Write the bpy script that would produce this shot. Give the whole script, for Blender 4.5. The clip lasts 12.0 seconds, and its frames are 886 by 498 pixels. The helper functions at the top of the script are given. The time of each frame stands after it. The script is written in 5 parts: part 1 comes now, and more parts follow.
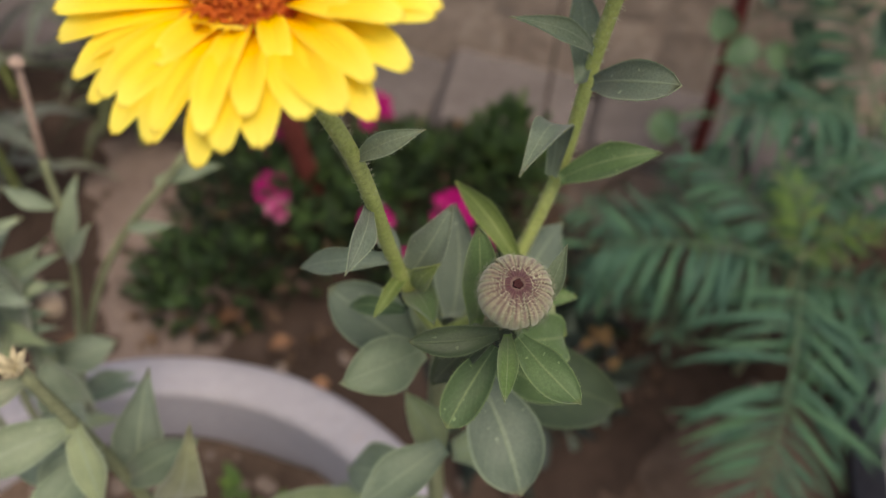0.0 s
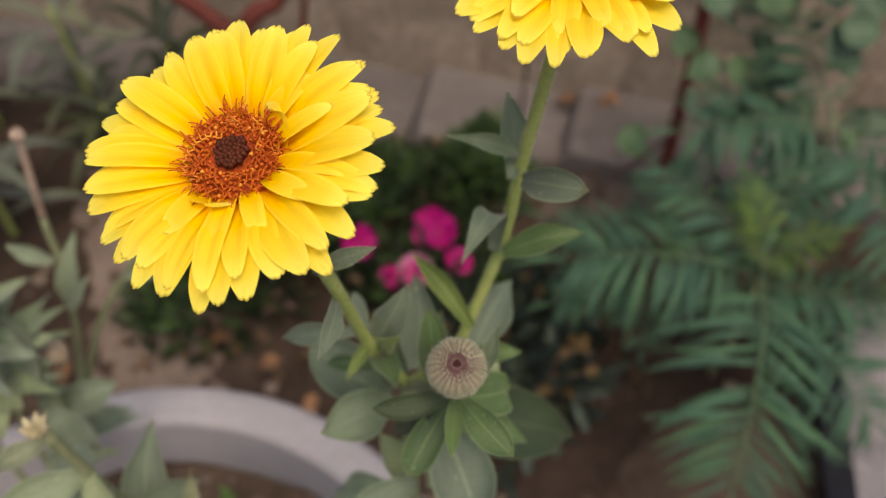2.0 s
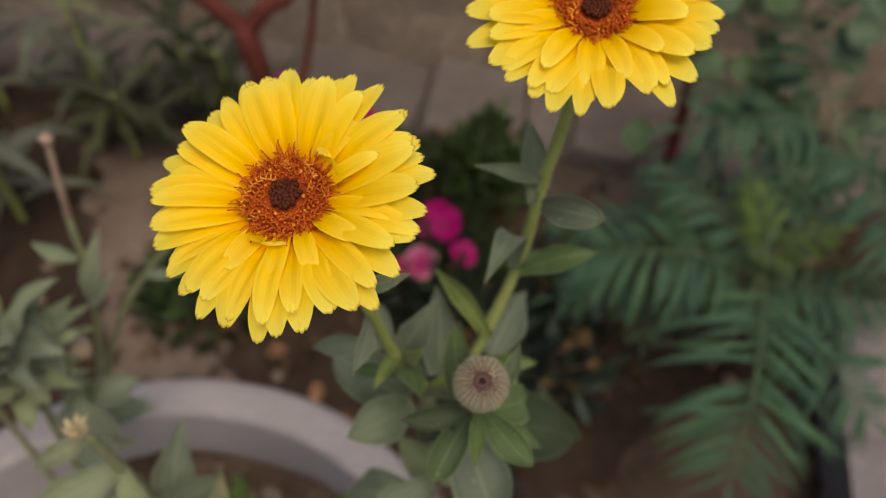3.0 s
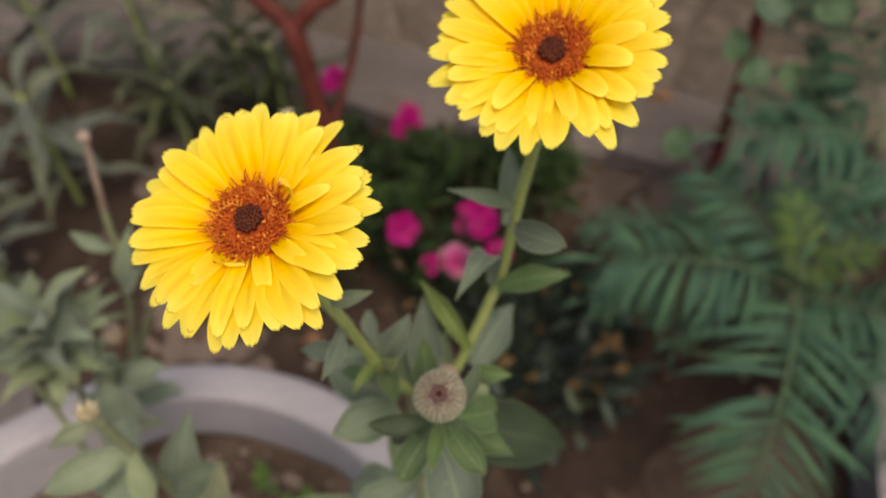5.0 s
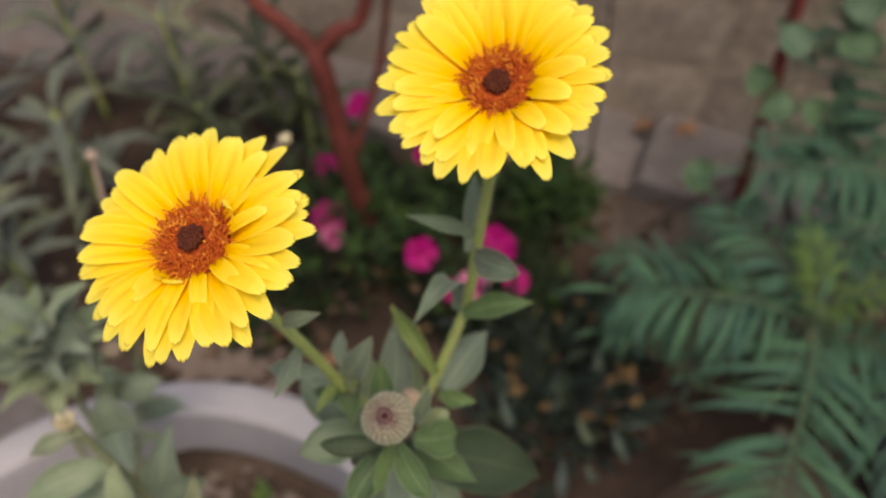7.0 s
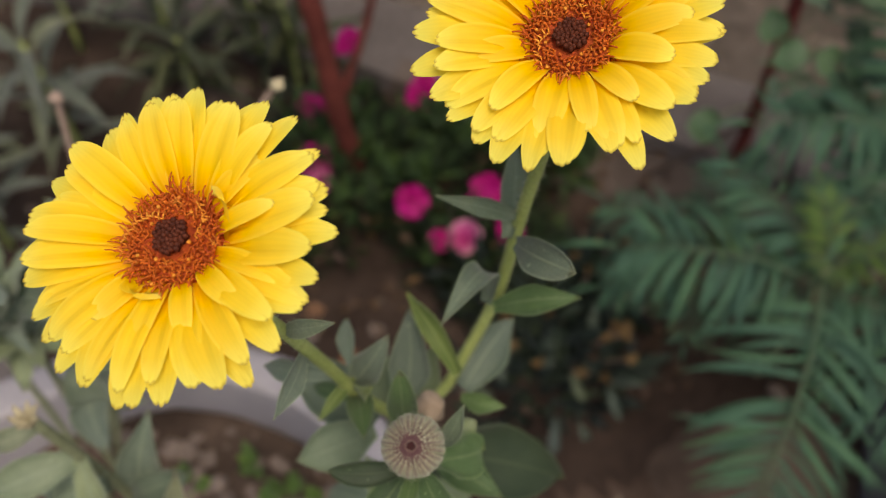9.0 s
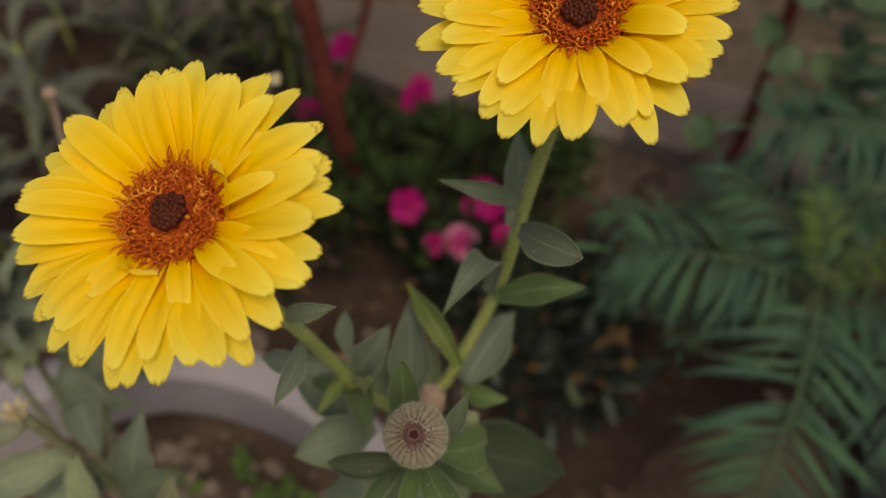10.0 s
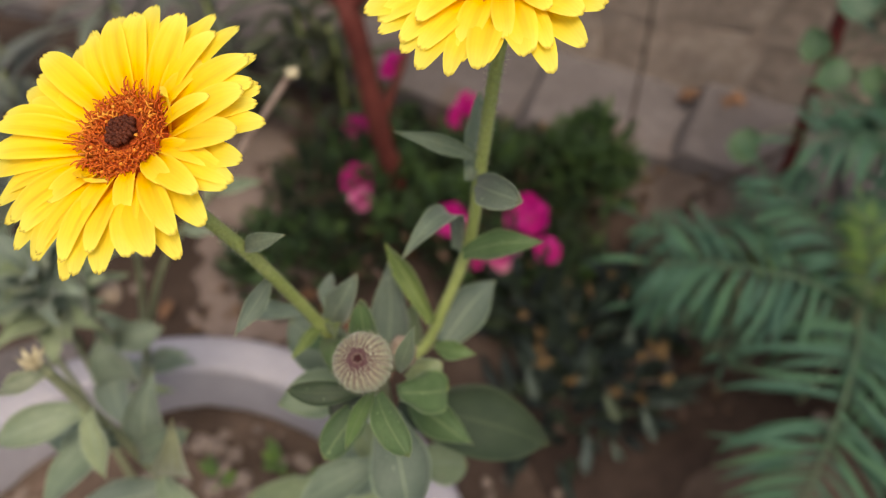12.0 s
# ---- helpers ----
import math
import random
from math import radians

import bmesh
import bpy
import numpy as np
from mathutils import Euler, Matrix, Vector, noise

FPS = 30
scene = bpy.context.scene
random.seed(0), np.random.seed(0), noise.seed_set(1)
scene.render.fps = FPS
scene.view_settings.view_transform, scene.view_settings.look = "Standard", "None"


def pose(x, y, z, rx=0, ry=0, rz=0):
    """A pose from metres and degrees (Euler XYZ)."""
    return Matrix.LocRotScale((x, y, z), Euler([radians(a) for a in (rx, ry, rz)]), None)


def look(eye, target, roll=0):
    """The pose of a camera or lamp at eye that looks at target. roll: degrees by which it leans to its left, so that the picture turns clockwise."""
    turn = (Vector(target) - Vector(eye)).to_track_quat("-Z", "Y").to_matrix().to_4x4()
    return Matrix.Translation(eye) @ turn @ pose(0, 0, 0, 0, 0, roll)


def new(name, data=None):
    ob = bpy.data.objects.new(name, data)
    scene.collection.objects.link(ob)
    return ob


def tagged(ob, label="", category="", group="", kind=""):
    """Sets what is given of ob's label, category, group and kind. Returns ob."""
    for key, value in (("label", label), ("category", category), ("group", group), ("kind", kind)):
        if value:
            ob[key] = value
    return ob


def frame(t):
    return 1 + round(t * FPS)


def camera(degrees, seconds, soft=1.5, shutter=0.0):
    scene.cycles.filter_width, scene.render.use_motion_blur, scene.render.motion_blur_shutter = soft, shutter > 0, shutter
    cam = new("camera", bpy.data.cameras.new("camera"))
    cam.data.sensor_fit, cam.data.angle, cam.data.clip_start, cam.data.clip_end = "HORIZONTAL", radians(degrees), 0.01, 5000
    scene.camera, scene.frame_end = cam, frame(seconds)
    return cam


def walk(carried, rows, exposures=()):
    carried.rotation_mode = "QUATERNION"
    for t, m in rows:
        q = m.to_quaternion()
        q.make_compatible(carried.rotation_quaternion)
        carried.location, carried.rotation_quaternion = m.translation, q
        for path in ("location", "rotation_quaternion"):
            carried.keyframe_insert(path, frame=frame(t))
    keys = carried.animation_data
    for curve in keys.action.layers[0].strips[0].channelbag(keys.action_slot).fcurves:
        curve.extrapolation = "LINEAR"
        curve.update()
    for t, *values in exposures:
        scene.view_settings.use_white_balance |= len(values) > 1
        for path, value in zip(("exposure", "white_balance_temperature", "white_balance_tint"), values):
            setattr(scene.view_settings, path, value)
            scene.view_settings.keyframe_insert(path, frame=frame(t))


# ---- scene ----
cam = camera(58.69, 12.0, soft=1.2)
PATH = [
    (0, (0.0082, 0.0059, 0.8995), (-0.0331, 1.2805, -0.6411), 1.00),
    (0.5, (0.0120, -0.0043, 0.9147), (-0.0292, 1.2842, -0.6144), 0.40),
    (1, (0.0081, -0.0031, 0.9196), (-0.0259, 1.2665, -0.6254), 0.74),
    (1.5, (0.0083, -0.0007, 0.9270), (-0.0003, 1.2646, -0.6219), 1.12),
    (2, (0.0169, -0.0011, 0.9398), (0.0072, 1.2766, -0.5988), -0.00),
    (2.5, (0.0102, -0.0029, 0.9497), (-0.0131, 1.2617, -0.5996), 0.70),
    (3, (0.0099, -0.0023, 0.9569), (0.0006, 1.2465, -0.6052), 0.68),
    (3.2, (0.0115, -0.0059, 0.9568), (0.0279, 1.2619, -0.5900), 1.47),
    (4.8, (0.0333, -0.0059, 0.9760), (-0.0939, 1.2316, -0.5900), -1.89),
    (5, (0.0332, -0.0040, 0.9728), (-0.1085, 1.2220, -0.6010), -1.75),
    (5.5, (0.0419, -0.0074, 0.9682), (-0.1519, 1.2391, -0.5838), -2.55),
    (6, (0.0524, -0.0126, 0.9669), (-0.1841, 1.2528, -0.5637), -4.18),
    (6.5, (0.0572, -0.0139, 0.9719), (-0.1976, 1.2517, -0.5556), -3.75),
    (6.7, (0.0568, -0.0108, 0.9753), (-0.1874, 1.2639, -0.5464), -3.56),
    (8.3, (0.0463, 0.0194, 0.9684), (-0.1645, 1.1862, -0.6422), -1.78),
    (8.5, (0.0428, 0.0219, 0.9642), (-0.1735, 1.1865, -0.6473), -2.05),
    (9, (0.0364, 0.0304, 0.9504), (-0.1331, 1.1833, -0.6750), -0.31),
    (9.5, (0.0340, 0.0266, 0.9489), (-0.1309, 1.1809, -0.6760), -0.12),
    (10, (0.0344, 0.0281, 0.9437), (-0.1215, 1.2009, -0.6689), 0.42),
    (10.5, (0.0413, 0.0228, 0.9391), (-0.1541, 1.2085, -0.6596), -0.82),
    (11, (0.0465, 0.0159, 0.9434), (-0.2020, 1.2104, -0.6413), -2.49),
    (11.5, (0.0531, 0.0128, 0.9421), (-0.2422, 1.2075, -0.6344), -3.83),
    (12, (0.0654, 0.0079, 0.9418), (-0.2546, 1.2109, -0.6236), -4.53),
]
EXPOSURES = [(t, stops - 0.01, kelvin, 10) for t, stops, kelvin in (
    (0, 0.30, 7450), (1.5, 0.22, 7650), (2, 0.16, 7800), (2.5, 0.03, 7850), (3, -0.28, 8200), (3.3, -0.28, 8200), (5, 0.10, 7800), (6, 0.17, 7700), (8.3, 0.02, 7450), (8.6, -0.04, 7450), (9, -0.03, 7450), (9.5, -0.14, 7800), (10, -0.54, 8600), (10.5, -0.54, 8500), (11, -0.38, 8200), (11.5, 0.10, 7450), (12, 0.28, 7450))]

walk(cam, [(t, look(eye, target, roll)) for t, eye, target, roll in PATH],
     exposures=EXPOSURES)
# close-up phone lens: shallow depth of field round the flowers
cam.data.dof.use_dof = True
cam.data.dof.focus_distance = 0.150
cam.data.dof.aperture_fstop = 12.2

# ---- world and sun ----
SUN_DIR = Vector((0.20, -0.36, 0.91)).normalized()
world = bpy.data.worlds.new("sky")
scene.world = world
world.use_nodes = True
wn = world.node_tree.nodes
wl = world.node_tree.links
sky = wn.new("ShaderNodeTexSky")
sky.sky_type = "NISHITA"
sky.sun_disc = False
sky.sun_elevation = math.asin(SUN_DIR.z)
sky.sun_rotation = math.atan2(SUN_DIR.x, SUN_DIR.y)
sky.air_density, sky.dust_density, sky.ozone_density = 1.0, 4.0, 1.0
wn["Background"].inputs["Strength"].default_value = 0.15
wl.new(sky.outputs["Color"], wn["Background"].inputs["Color"])
sun = new("sun", bpy.data.lights.new("sun", "SUN"))
sun.data.energy = 2.05
sun.data.angle = radians(36)
sun.data.color = (1.0, 0.94, 0.84)
sun.matrix_world = look(SUN_DIR * 6, (0, 0, 0))


# ---- materials ----
def material(name):
    m = bpy.data.materials.new(name)
    m.use_nodes = True
    return m, m.node_tree.nodes, m.node_tree.links, m.node_tree.nodes["Principled BSDF"]


def noise_node(n, l, scale, detail=4.0, rough=0.6, coord="Object"):
    tc = n.new("ShaderNodeTexCoord")
    nz = n.new("ShaderNodeTexNoise")
    nz.inputs["Scale"].default_value = scale
    nz.inputs["Detail"].default_value = detail
    nz.inputs["Roughness"].default_value = rough
    l.new(tc.outputs[coord], nz.inputs["Vector"])
    return nz


def ramp(n, l, source, stops):
    r = n.new("ShaderNodeValToRGB")
    while len(r.color_ramp.elements) < len(stops):
        r.color_ramp.elements.new(0.5)
    for e, (p, c) in zip(r.color_ramp.elements, stops):
        e.position, e.color = p, (*c, 1)
    l.new(source, r.inputs["Fac"])
    return r


def mix(n, l, a, b, fac, mode="MIX"):
    m = n.new("ShaderNodeMix")
    m.data_type, m.blend_type = "RGBA", mode
    for sock, v in ((m.inputs[0], fac), (m.inputs[6], a), (m.inputs[7], b)):
        if isinstance(v, (int, float)):
            sock.default_value = v
        elif isinstance(v, tuple):
            sock.default_value = (*v, 1)
        else:
            l.new(v, sock)
    return m.outputs[2]


def bump(n, l, bsdf, source, strength, distance):
    b = n.new("ShaderNodeBump")
    b.inputs["Strength"].default_value = strength
    b.inputs["Distance"].default_value = distance
    l.new(source, b.inputs["Height"])
    l.new(b.outputs["Normal"], bsdf.inputs["Normal"])
    return b


def rough_material(name, stops, scale, fine, rough=0.85, depth=0.002, per_object=0.0, stain=None, grit=0.8):
    """Mineral surface: two scales of noise, grain relief, optional stains and piece-to-piece change."""
    m, n, l, p = material(name)
    big = noise_node(n, l, scale, 5, 0.65)
    small = noise_node(n, l, fine, 6, 0.7)
    col = ramp(n, l, big.outputs["Fac"], stops).outputs["Color"]
    grain = ramp(n, l, small.outputs["Fac"], [(0.3, (0.62, 0.62, 0.62)), (0.7, (1.25, 1.25, 1.25))]).outputs["Color"]
    col = mix(n, l, col, grain, grit, "MULTIPLY")
    if stain:
        s = noise_node(n, l, stain[0], 3, 0.6)
        f = ramp(n, l, s.outputs["Fac"], [(stain[1], (0, 0, 0)), (stain[1] + 0.12, (1, 1, 1))])
        col = mix(n, l, col, stain[2], f.outputs["Color"])
    if per_object:
        info = n.new("ShaderNodeObjectInfo")
        r = ramp(n, l, info.outputs["Random"], [(0, (1 - per_object,) * 3), (1, (1 + per_object,) * 3)])
        col = mix(n, l, col, r.outputs["Color"], 1.0, "MULTIPLY")
    l.new(col, p.inputs["Base Color"])
    p.inputs["Roughness"].default_value = rough
    p.inputs["Specular IOR Level"].default_value = 0.25
    bump(n, l, p, small.outputs["Fac"], 0.7, depth)
    return m


def leaf_material(name, dark, light, vein, rough=0.55, through_light=0.33, vary=0.25, vein_at=0.05, sheen=0.22):
    """Leaf: UV.x runs along the blade, UV.y across it (0.5 is the midrib)."""
    m, n, l, p = material(name)
    big = noise_node(n, l, 90, 4, 0.6)
    col = ramp(n, l, big.outputs["Fac"], [(0.3, dark), (0.7, light)]).outputs["Color"]
    info = n.new("ShaderNodeObjectInfo")
    isl = n.new("ShaderNodeNewGeometry")
    add = n.new("ShaderNodeMath")
    add.operation = "ADD"
    l.new(info.outputs["Random"], add.inputs[0])
    l.new(isl.outputs["Random Per Island"], add.inputs[1])
    fr = n.new("ShaderNodeMath")
    fr.operation = "FRACT"
    l.new(add.outputs[0], fr.inputs[0])
    r = ramp(n, l, fr.outputs[0], [(0, (1 - vary, 1 - vary, 1 - vary * 0.6)), (0.6, (1, 1, 1)), (1, (1 + vary, 1 + vary * 0.7, 1 - vary * 0.3))])
    col = mix(n, l, col, r.outputs["Color"], 1.0, "MULTIPLY")
    uv = n.new("ShaderNodeUVMap")
    sep = n.new("ShaderNodeSeparateXYZ")
    l.new(uv.outputs["UV"], sep.inputs[0])
    # distance from the midrib
    d = n.new("ShaderNodeMath")
    d.operation = "SUBTRACT"
    l.new(sep.outputs["Y"], d.inputs[0])
    d.inputs[1].default_value = 0.5
    a = n.new("ShaderNodeMath")
    a.operation = "ABSOLUTE"
    l.new(d.outputs[0], a.inputs[0])
    rib = ramp(n, l, a.outputs[0], [(0.0, (1, 1, 1)), (vein_at, (0, 0, 0))])
    # slanting side veins
    ang = n.new("ShaderNodeMath")
    ang.operation = "SUBTRACT"
    l.new(sep.outputs["X"], ang.inputs[0])
    l.new(a.outputs[0], ang.inputs[1])
    wav = n.new("ShaderNodeMath")
    wav.operation = "MULTIPLY"
    l.new(ang.outputs[0], wav.inputs[0])
    wav.inputs[1].default_value = 48.0
    sn = n.new("ShaderNodeMath")
    sn.operation = "SINE"
    l.new(wav.outputs[0], sn.inputs[0])
    side = ramp(n, l, sn.outputs[0], [(0.86, (0, 0, 0)), (1.0, (0.16, 0.16, 0.16))])
    veins = mix(n, l, rib.outputs["Color"], side.outputs["Color"], 1.0, "ADD")
    col = mix(n, l, col, vein, veins)
    edge = ramp(n, l, a.outputs[0], [(0.445, (0, 0, 0)), (0.492, (0.62, 0.62, 0.62))])
    col = mix(n, l, col, tuple(min(1.0, c * 1.5) for c in vein), edge.outputs["Color"])
    fuzz = noise_node(n, l, 1600, 3, 0.7)
    col = mix(n, l, col, ramp(n, l, fuzz.outputs["Fac"], [(0.35, (0.8, 0.8, 0.8)), (0.7, (1.2, 1.2, 1.2))]).outputs["Color"], 0.7, "MULTIPLY")
    tip = ramp(n, l, sep.outputs["X"], [(0.93, (0, 0, 0)), (1.0, (0.55, 0.55, 0.55))])
    col = mix(n, l, col, tuple(c * k for c, k in zip(vein, (1.25, 1.0, 0.75))), tip.outputs["Color"])
    speck = noise_node(n, l, 520, 2, 0.5)
    dots = ramp(n, l, speck.outputs["Fac"], [(0.70, (0, 0, 0)), (0.75, (0.5, 0.5, 0.5))])
    col = mix(n, l, col, tuple(min(0.6, c * 1.7 + 0.03) for c in vein), dots.outputs["Color"])
    l.new(col, p.inputs["Base Color"])
    p.inputs["Roughness"].default_value = rough
    p.inputs["Specular IOR Level"].default_value = 0.35
    p.inputs["Sheen Weight"].default_value = sheen
    p.inputs["Sheen Roughness"].default_value = 0.5
    hgt = mix(n, l, fuzz.outputs["Color"], veins, 0.5)
    bump(n, l, p, hgt, 0.35, 0.0006)
    tr = n.new("ShaderNodeBsdfTranslucent")
    l.new(mix(n, l, col, (1.1, 1.25, 0.5), 1.0, "MULTIPLY"), tr.inputs["Color"])
    mx = n.new("ShaderNodeMixShader")
    mx.inputs[0].default_value = through_light
    l.new(p.outputs[0], mx.inputs[1])
    l.new(tr.outputs[0], mx.inputs[2])
    l.new(mx.outputs[0], n["Material Output"].inputs["Surface"])
    return m


def petal_material(name, root, middle, tip, line=0.035, through_light=0.35):
    m, n, l, p = material(name)
    uv = n.new("ShaderNodeUVMap")
    sep = n.new("ShaderNodeSeparateXYZ")
    l.new(uv.outputs["UV"], sep.inputs[0])
    col = ramp(n, l, sep.outputs["X"], [(0.0, root), (0.42, middle), (0.80, tuple(a * 0.58 + b * 0.42 for a, b in zip(middle, tip))), (0.97, tip)]).outputs["Color"]
    end = ramp(n, l, sep.outputs["X"], [(0.975, (0, 0, 0)), (1.0, (0.6, 0.6, 0.6))])
    col = mix(n, l, col, tuple(c * 0.36 for c in root), end.outputs["Color"])
    info = n.new("ShaderNodeObjectInfo")
    r = ramp(n, l, info.outputs["Random"], [(0, (0.98, 0.95, 0.9)), (1, (1.0, 1.03, 1.1))])
    col = mix(n, l, col, r.outputs["Color"], 1.0, "MULTIPLY")
    side = n.new("ShaderNodeMath")
    side.operation = "PINGPONG"
    l.new(sep.outputs["Y"], side.inputs[0])
    side.inputs[1].default_value = 0.5
    margin = ramp(n, l, side.outputs[0], [(0.0, (0.3, 0.3, 0.3)), (0.14, (0, 0, 0))])
    col = mix(n, l, col, tip, margin.outputs["Color"])
    # fine lengthwise lines
    st = n.new("ShaderNodeMath")
    st.operation = "MULTIPLY"
    l.new(sep.outputs["Y"], st.inputs[0])
    st.inputs[1].default_value = 44.0
    sn = n.new("ShaderNodeMath")
    sn.operation = "SINE"
    l.new(st.outputs[0], sn.inputs[0])
    nz = noise_node(n, l, 260, 4, 0.6)
    sm = n.new("ShaderNodeMath")
    sm.operation = "ADD"
    l.new(sn.outputs[0], sm.inputs[0])
    l.new(nz.outputs["Fac"], sm.inputs[1])
    lines = ramp(n, l, sm.outputs[0], [(0.0, (1 - line,) * 3), (1.0, (1, 1, 1))])
    col = mix(n, l, col, lines.outputs["Color"], 1.0, "MULTIPLY")
    l.new(col, p.inputs["Base Color"])
    p.inputs["Roughness"].default_value = 0.48
    p.inputs["Specular IOR Level"].default_value = 0.16
    bump(n, l, p, sm.outputs[0], 0.08, 0.0002)
    tr = n.new("ShaderNodeBsdfTranslucent")
    l.new(col, tr.inputs["Color"])
    mx = n.new("ShaderNodeMixShader")
    mx.inputs[0].default_value = through_light
    l.new(p.outputs[0], mx.inputs[1])
    l.new(tr.outputs[0], mx.inputs[2])
    l.new(mx.outputs[0], n["Material Output"].inputs["Surface"])
    return m


def bract_material(name):
    """Bud bract: a mauve-green middle, paler felted margins."""
    m, n, l, p = material(name)
    uv = n.new("ShaderNodeUVMap")
    sep = n.new("ShaderNodeSeparateXYZ")
    l.new(uv.outputs["UV"], sep.inputs[0])
    along = ramp(n, l, sep.outputs["X"], [(0.46, (0.215, 0.222, 0.135)), (0.66, (0.130, 0.092, 0.076)), (0.92, (0.038, 0.008, 0.016))]).outputs["Color"]
    nz = noise_node(n, l, 700, 4, 0.65)
    a = n.new("ShaderNodeMath")
    a.operation = "PINGPONG"
    l.new(sep.outputs["Y"], a.inputs[0])
    a.inputs[1].default_value = 0.5
    b = n.new("ShaderNodeMath")
    b.operation = "MULTIPLY_ADD"
    l.new(nz.outputs["Fac"], b.inputs[0])
    b.inputs[1].default_value = 0.6
    l.new(a.outputs[0], b.inputs[2])
    rim = ramp(n, l, b.outputs[0], [(0.52, (1, 1, 1)), (0.80, (0, 0, 0))])
    pale = ramp(n, l, sep.outputs["X"], [(0.45, (0.31, 0.33, 0.205)), (0.78, (0.225, 0.195, 0.140)), (0.97, (0.085, 0.026, 0.034))]).outputs["Color"]
    l.new(mix(n, l, along, pale, rim.outputs["Color"]), p.inputs["Base Color"])
    p.inputs["Roughness"].default_value = 0.8
    p.inputs["Sheen Weight"].default_value = 0.3
    bump(n, l, p, nz.outputs["Fac"], 0.4, 0.0003)
    return m


SOIL = rough_material("soil", [(0.28, (0.018, 0.0108, 0.009)), (0.48, (0.0414, 0.027, 0.0207)), (0.72, (0.099, 0.0702, 0.0567))], 3.2, 70, 0.95, 0.006)
DRY_SOIL = rough_material("dry_soil", [(0.3, (0.115, 0.085, 0.074)), (0.7, (0.19, 0.148, 0.130))], 7, 90, 0.95, 0.003)
# brown earth with the shadow at the bush foot put into its colour
SHADED_SOIL = rough_material("shaded_brown_soil", [(0.3, (0.01632, 0.00918, 0.00714)), (0.7, (0.03536, 0.02312, 0.01836))], 9, 80, 0.95, 0.004)
MID_SOIL = rough_material("mid_brown_soil", [(0.3, (0.04645, 0.03237, 0.02605)), (0.7, (0.08793, 0.06475, 0.05419))], 9, 80, 0.95, 0.004)
FOOT_SOIL = rough_material("wall_foot_soil", [(0.3, (0.0656, 0.0504, 0.0448)), (0.7, (0.116, 0.092, 0.0816))], 8, 80, 0.95, 0.004)
POT_SOIL = rough_material("pot_soil", [(0.3, (0.0468, 0.0312, 0.0234)), (0.7, (0.1326, 0.0936, 0.0741))], 14, 120, 0.95, 0.004)
PEBBLE = rough_material("pebble", [(0.3, (0.12, 0.09, 0.075)), (0.7, (0.30, 0.24, 0.21))], 40, 300, 0.85, 0.001, 0.35)
CEMENT = rough_material("white_cement", [(0.3, (0.2833, 0.2678, 0.2935)), (0.7, (0.3708, 0.3502, 0.379))], 7, 160, 0.8, 0.0012, 0, (9, 0.60, (0.3296, 0.2524, 0.2266)), grit=0.3)
KERB = rough_material("kerb_cement", [(0.3, (0.175, 0.165, 0.185)), (0.7, (0.25, 0.235, 0.26))], 8, 120, 0.9, 0.003, 0, (12, 0.62, (0.15, 0.12, 0.11)))
STONE = rough_material("grey_stone", [(0.3, (0.09984, 0.08736, 0.08892)), (0.7, (0.1498, 0.1326, 0.1357))], 8, 90, 0.9, 0.004, 0.10, (5, 0.58, (0.1053, 0.07644, 0.0624)))
BROWN_STONE = rough_material("brown_stone", [(0.30, (0.1782, 0.1373, 0.1109)), (0.52, (0.2772, 0.2231, 0.1868)), (0.72, (0.3696, 0.3069, 0.264))], 11, 70, 0.92, 0.008, 0.08, (7, 0.58, (0.1914, 0.1465, 0.1228)))
MORTAR = rough_material("mortar", [(0.3, (0.2112, 0.165, 0.1353)), (0.7, (0.33, 0.2739, 0.2343))], 11, 90, 0.95, 0.004)
RED_BARK = rough_material("red_bark", [(0.3, (0.070, 0.016, 0.013)), (0.7, (0.16, 0.038, 0.030))], 25, 160, 0.75, 0.002)
RED_STEM = rough_material("red_stem", [(0.3, (0.095, 0.020, 0.018)), (0.7, (0.20, 0.042, 0.036))], 25, 160, 0.7, 0.001)
DRY = rough_material("dry_stem", [(0.3, (0.22, 0.155, 0.125)), (0.7, (0.36, 0.27, 0.225))], 60, 500, 0.85, 0.0006)
TWIG = rough_material("dark_twig", [(0.3, (0.04, 0.028, 0.022)), (0.7, (0.09, 0.065, 0.05))], 60, 400, 0.9, 0.001)
BRACT = bract_material("bud_bract_streaked")
DRY_LEAF = rough_material("dry_leaf", [(0.3, (0.13, 0.062, 0.034)), (0.7, (0.24, 0.135, 0.08))], 60, 300, 0.8, 0.001, 0.3)
DRY_LITTER = leaf_material("dry_litter", (0.056, 0.032, 0.019), (0.128, 0.079, 0.049), (0.150, 0.098, 0.064), vary=0.6, sheen=0.0, rough=0.85, through_light=0.15)
DULL_STEM = rough_material("dull_green_stem", [(0.3, (0.15, 0.17, 0.095)), (0.7, (0.24, 0.26, 0.16))], 60, 700, 0.7, 0.0004)
STEM = rough_material("green_stem", [(0.3, (0.27, 0.34, 0.10)), (0.7, (0.38, 0.44, 0.16))], 60, 900, 0.55, 0.0004)
LEAF = leaf_material("marigold_leaf", (0.069, 0.132, 0.045), (0.106, 0.180, 0.070), (0.160, 0.228, 0.104))
LEAF_PALE = leaf_material("pale_marigold_leaf", (0.138, 0.192, 0.126), (0.197, 0.254, 0.176), (0.216, 0.275, 0.192))
LEAF_BRIGHT = leaf_material("fresh_marigold_leaf", (0.135, 0.207, 0.041), (0.207, 0.288, 0.068), (0.270, 0.342, 0.117))
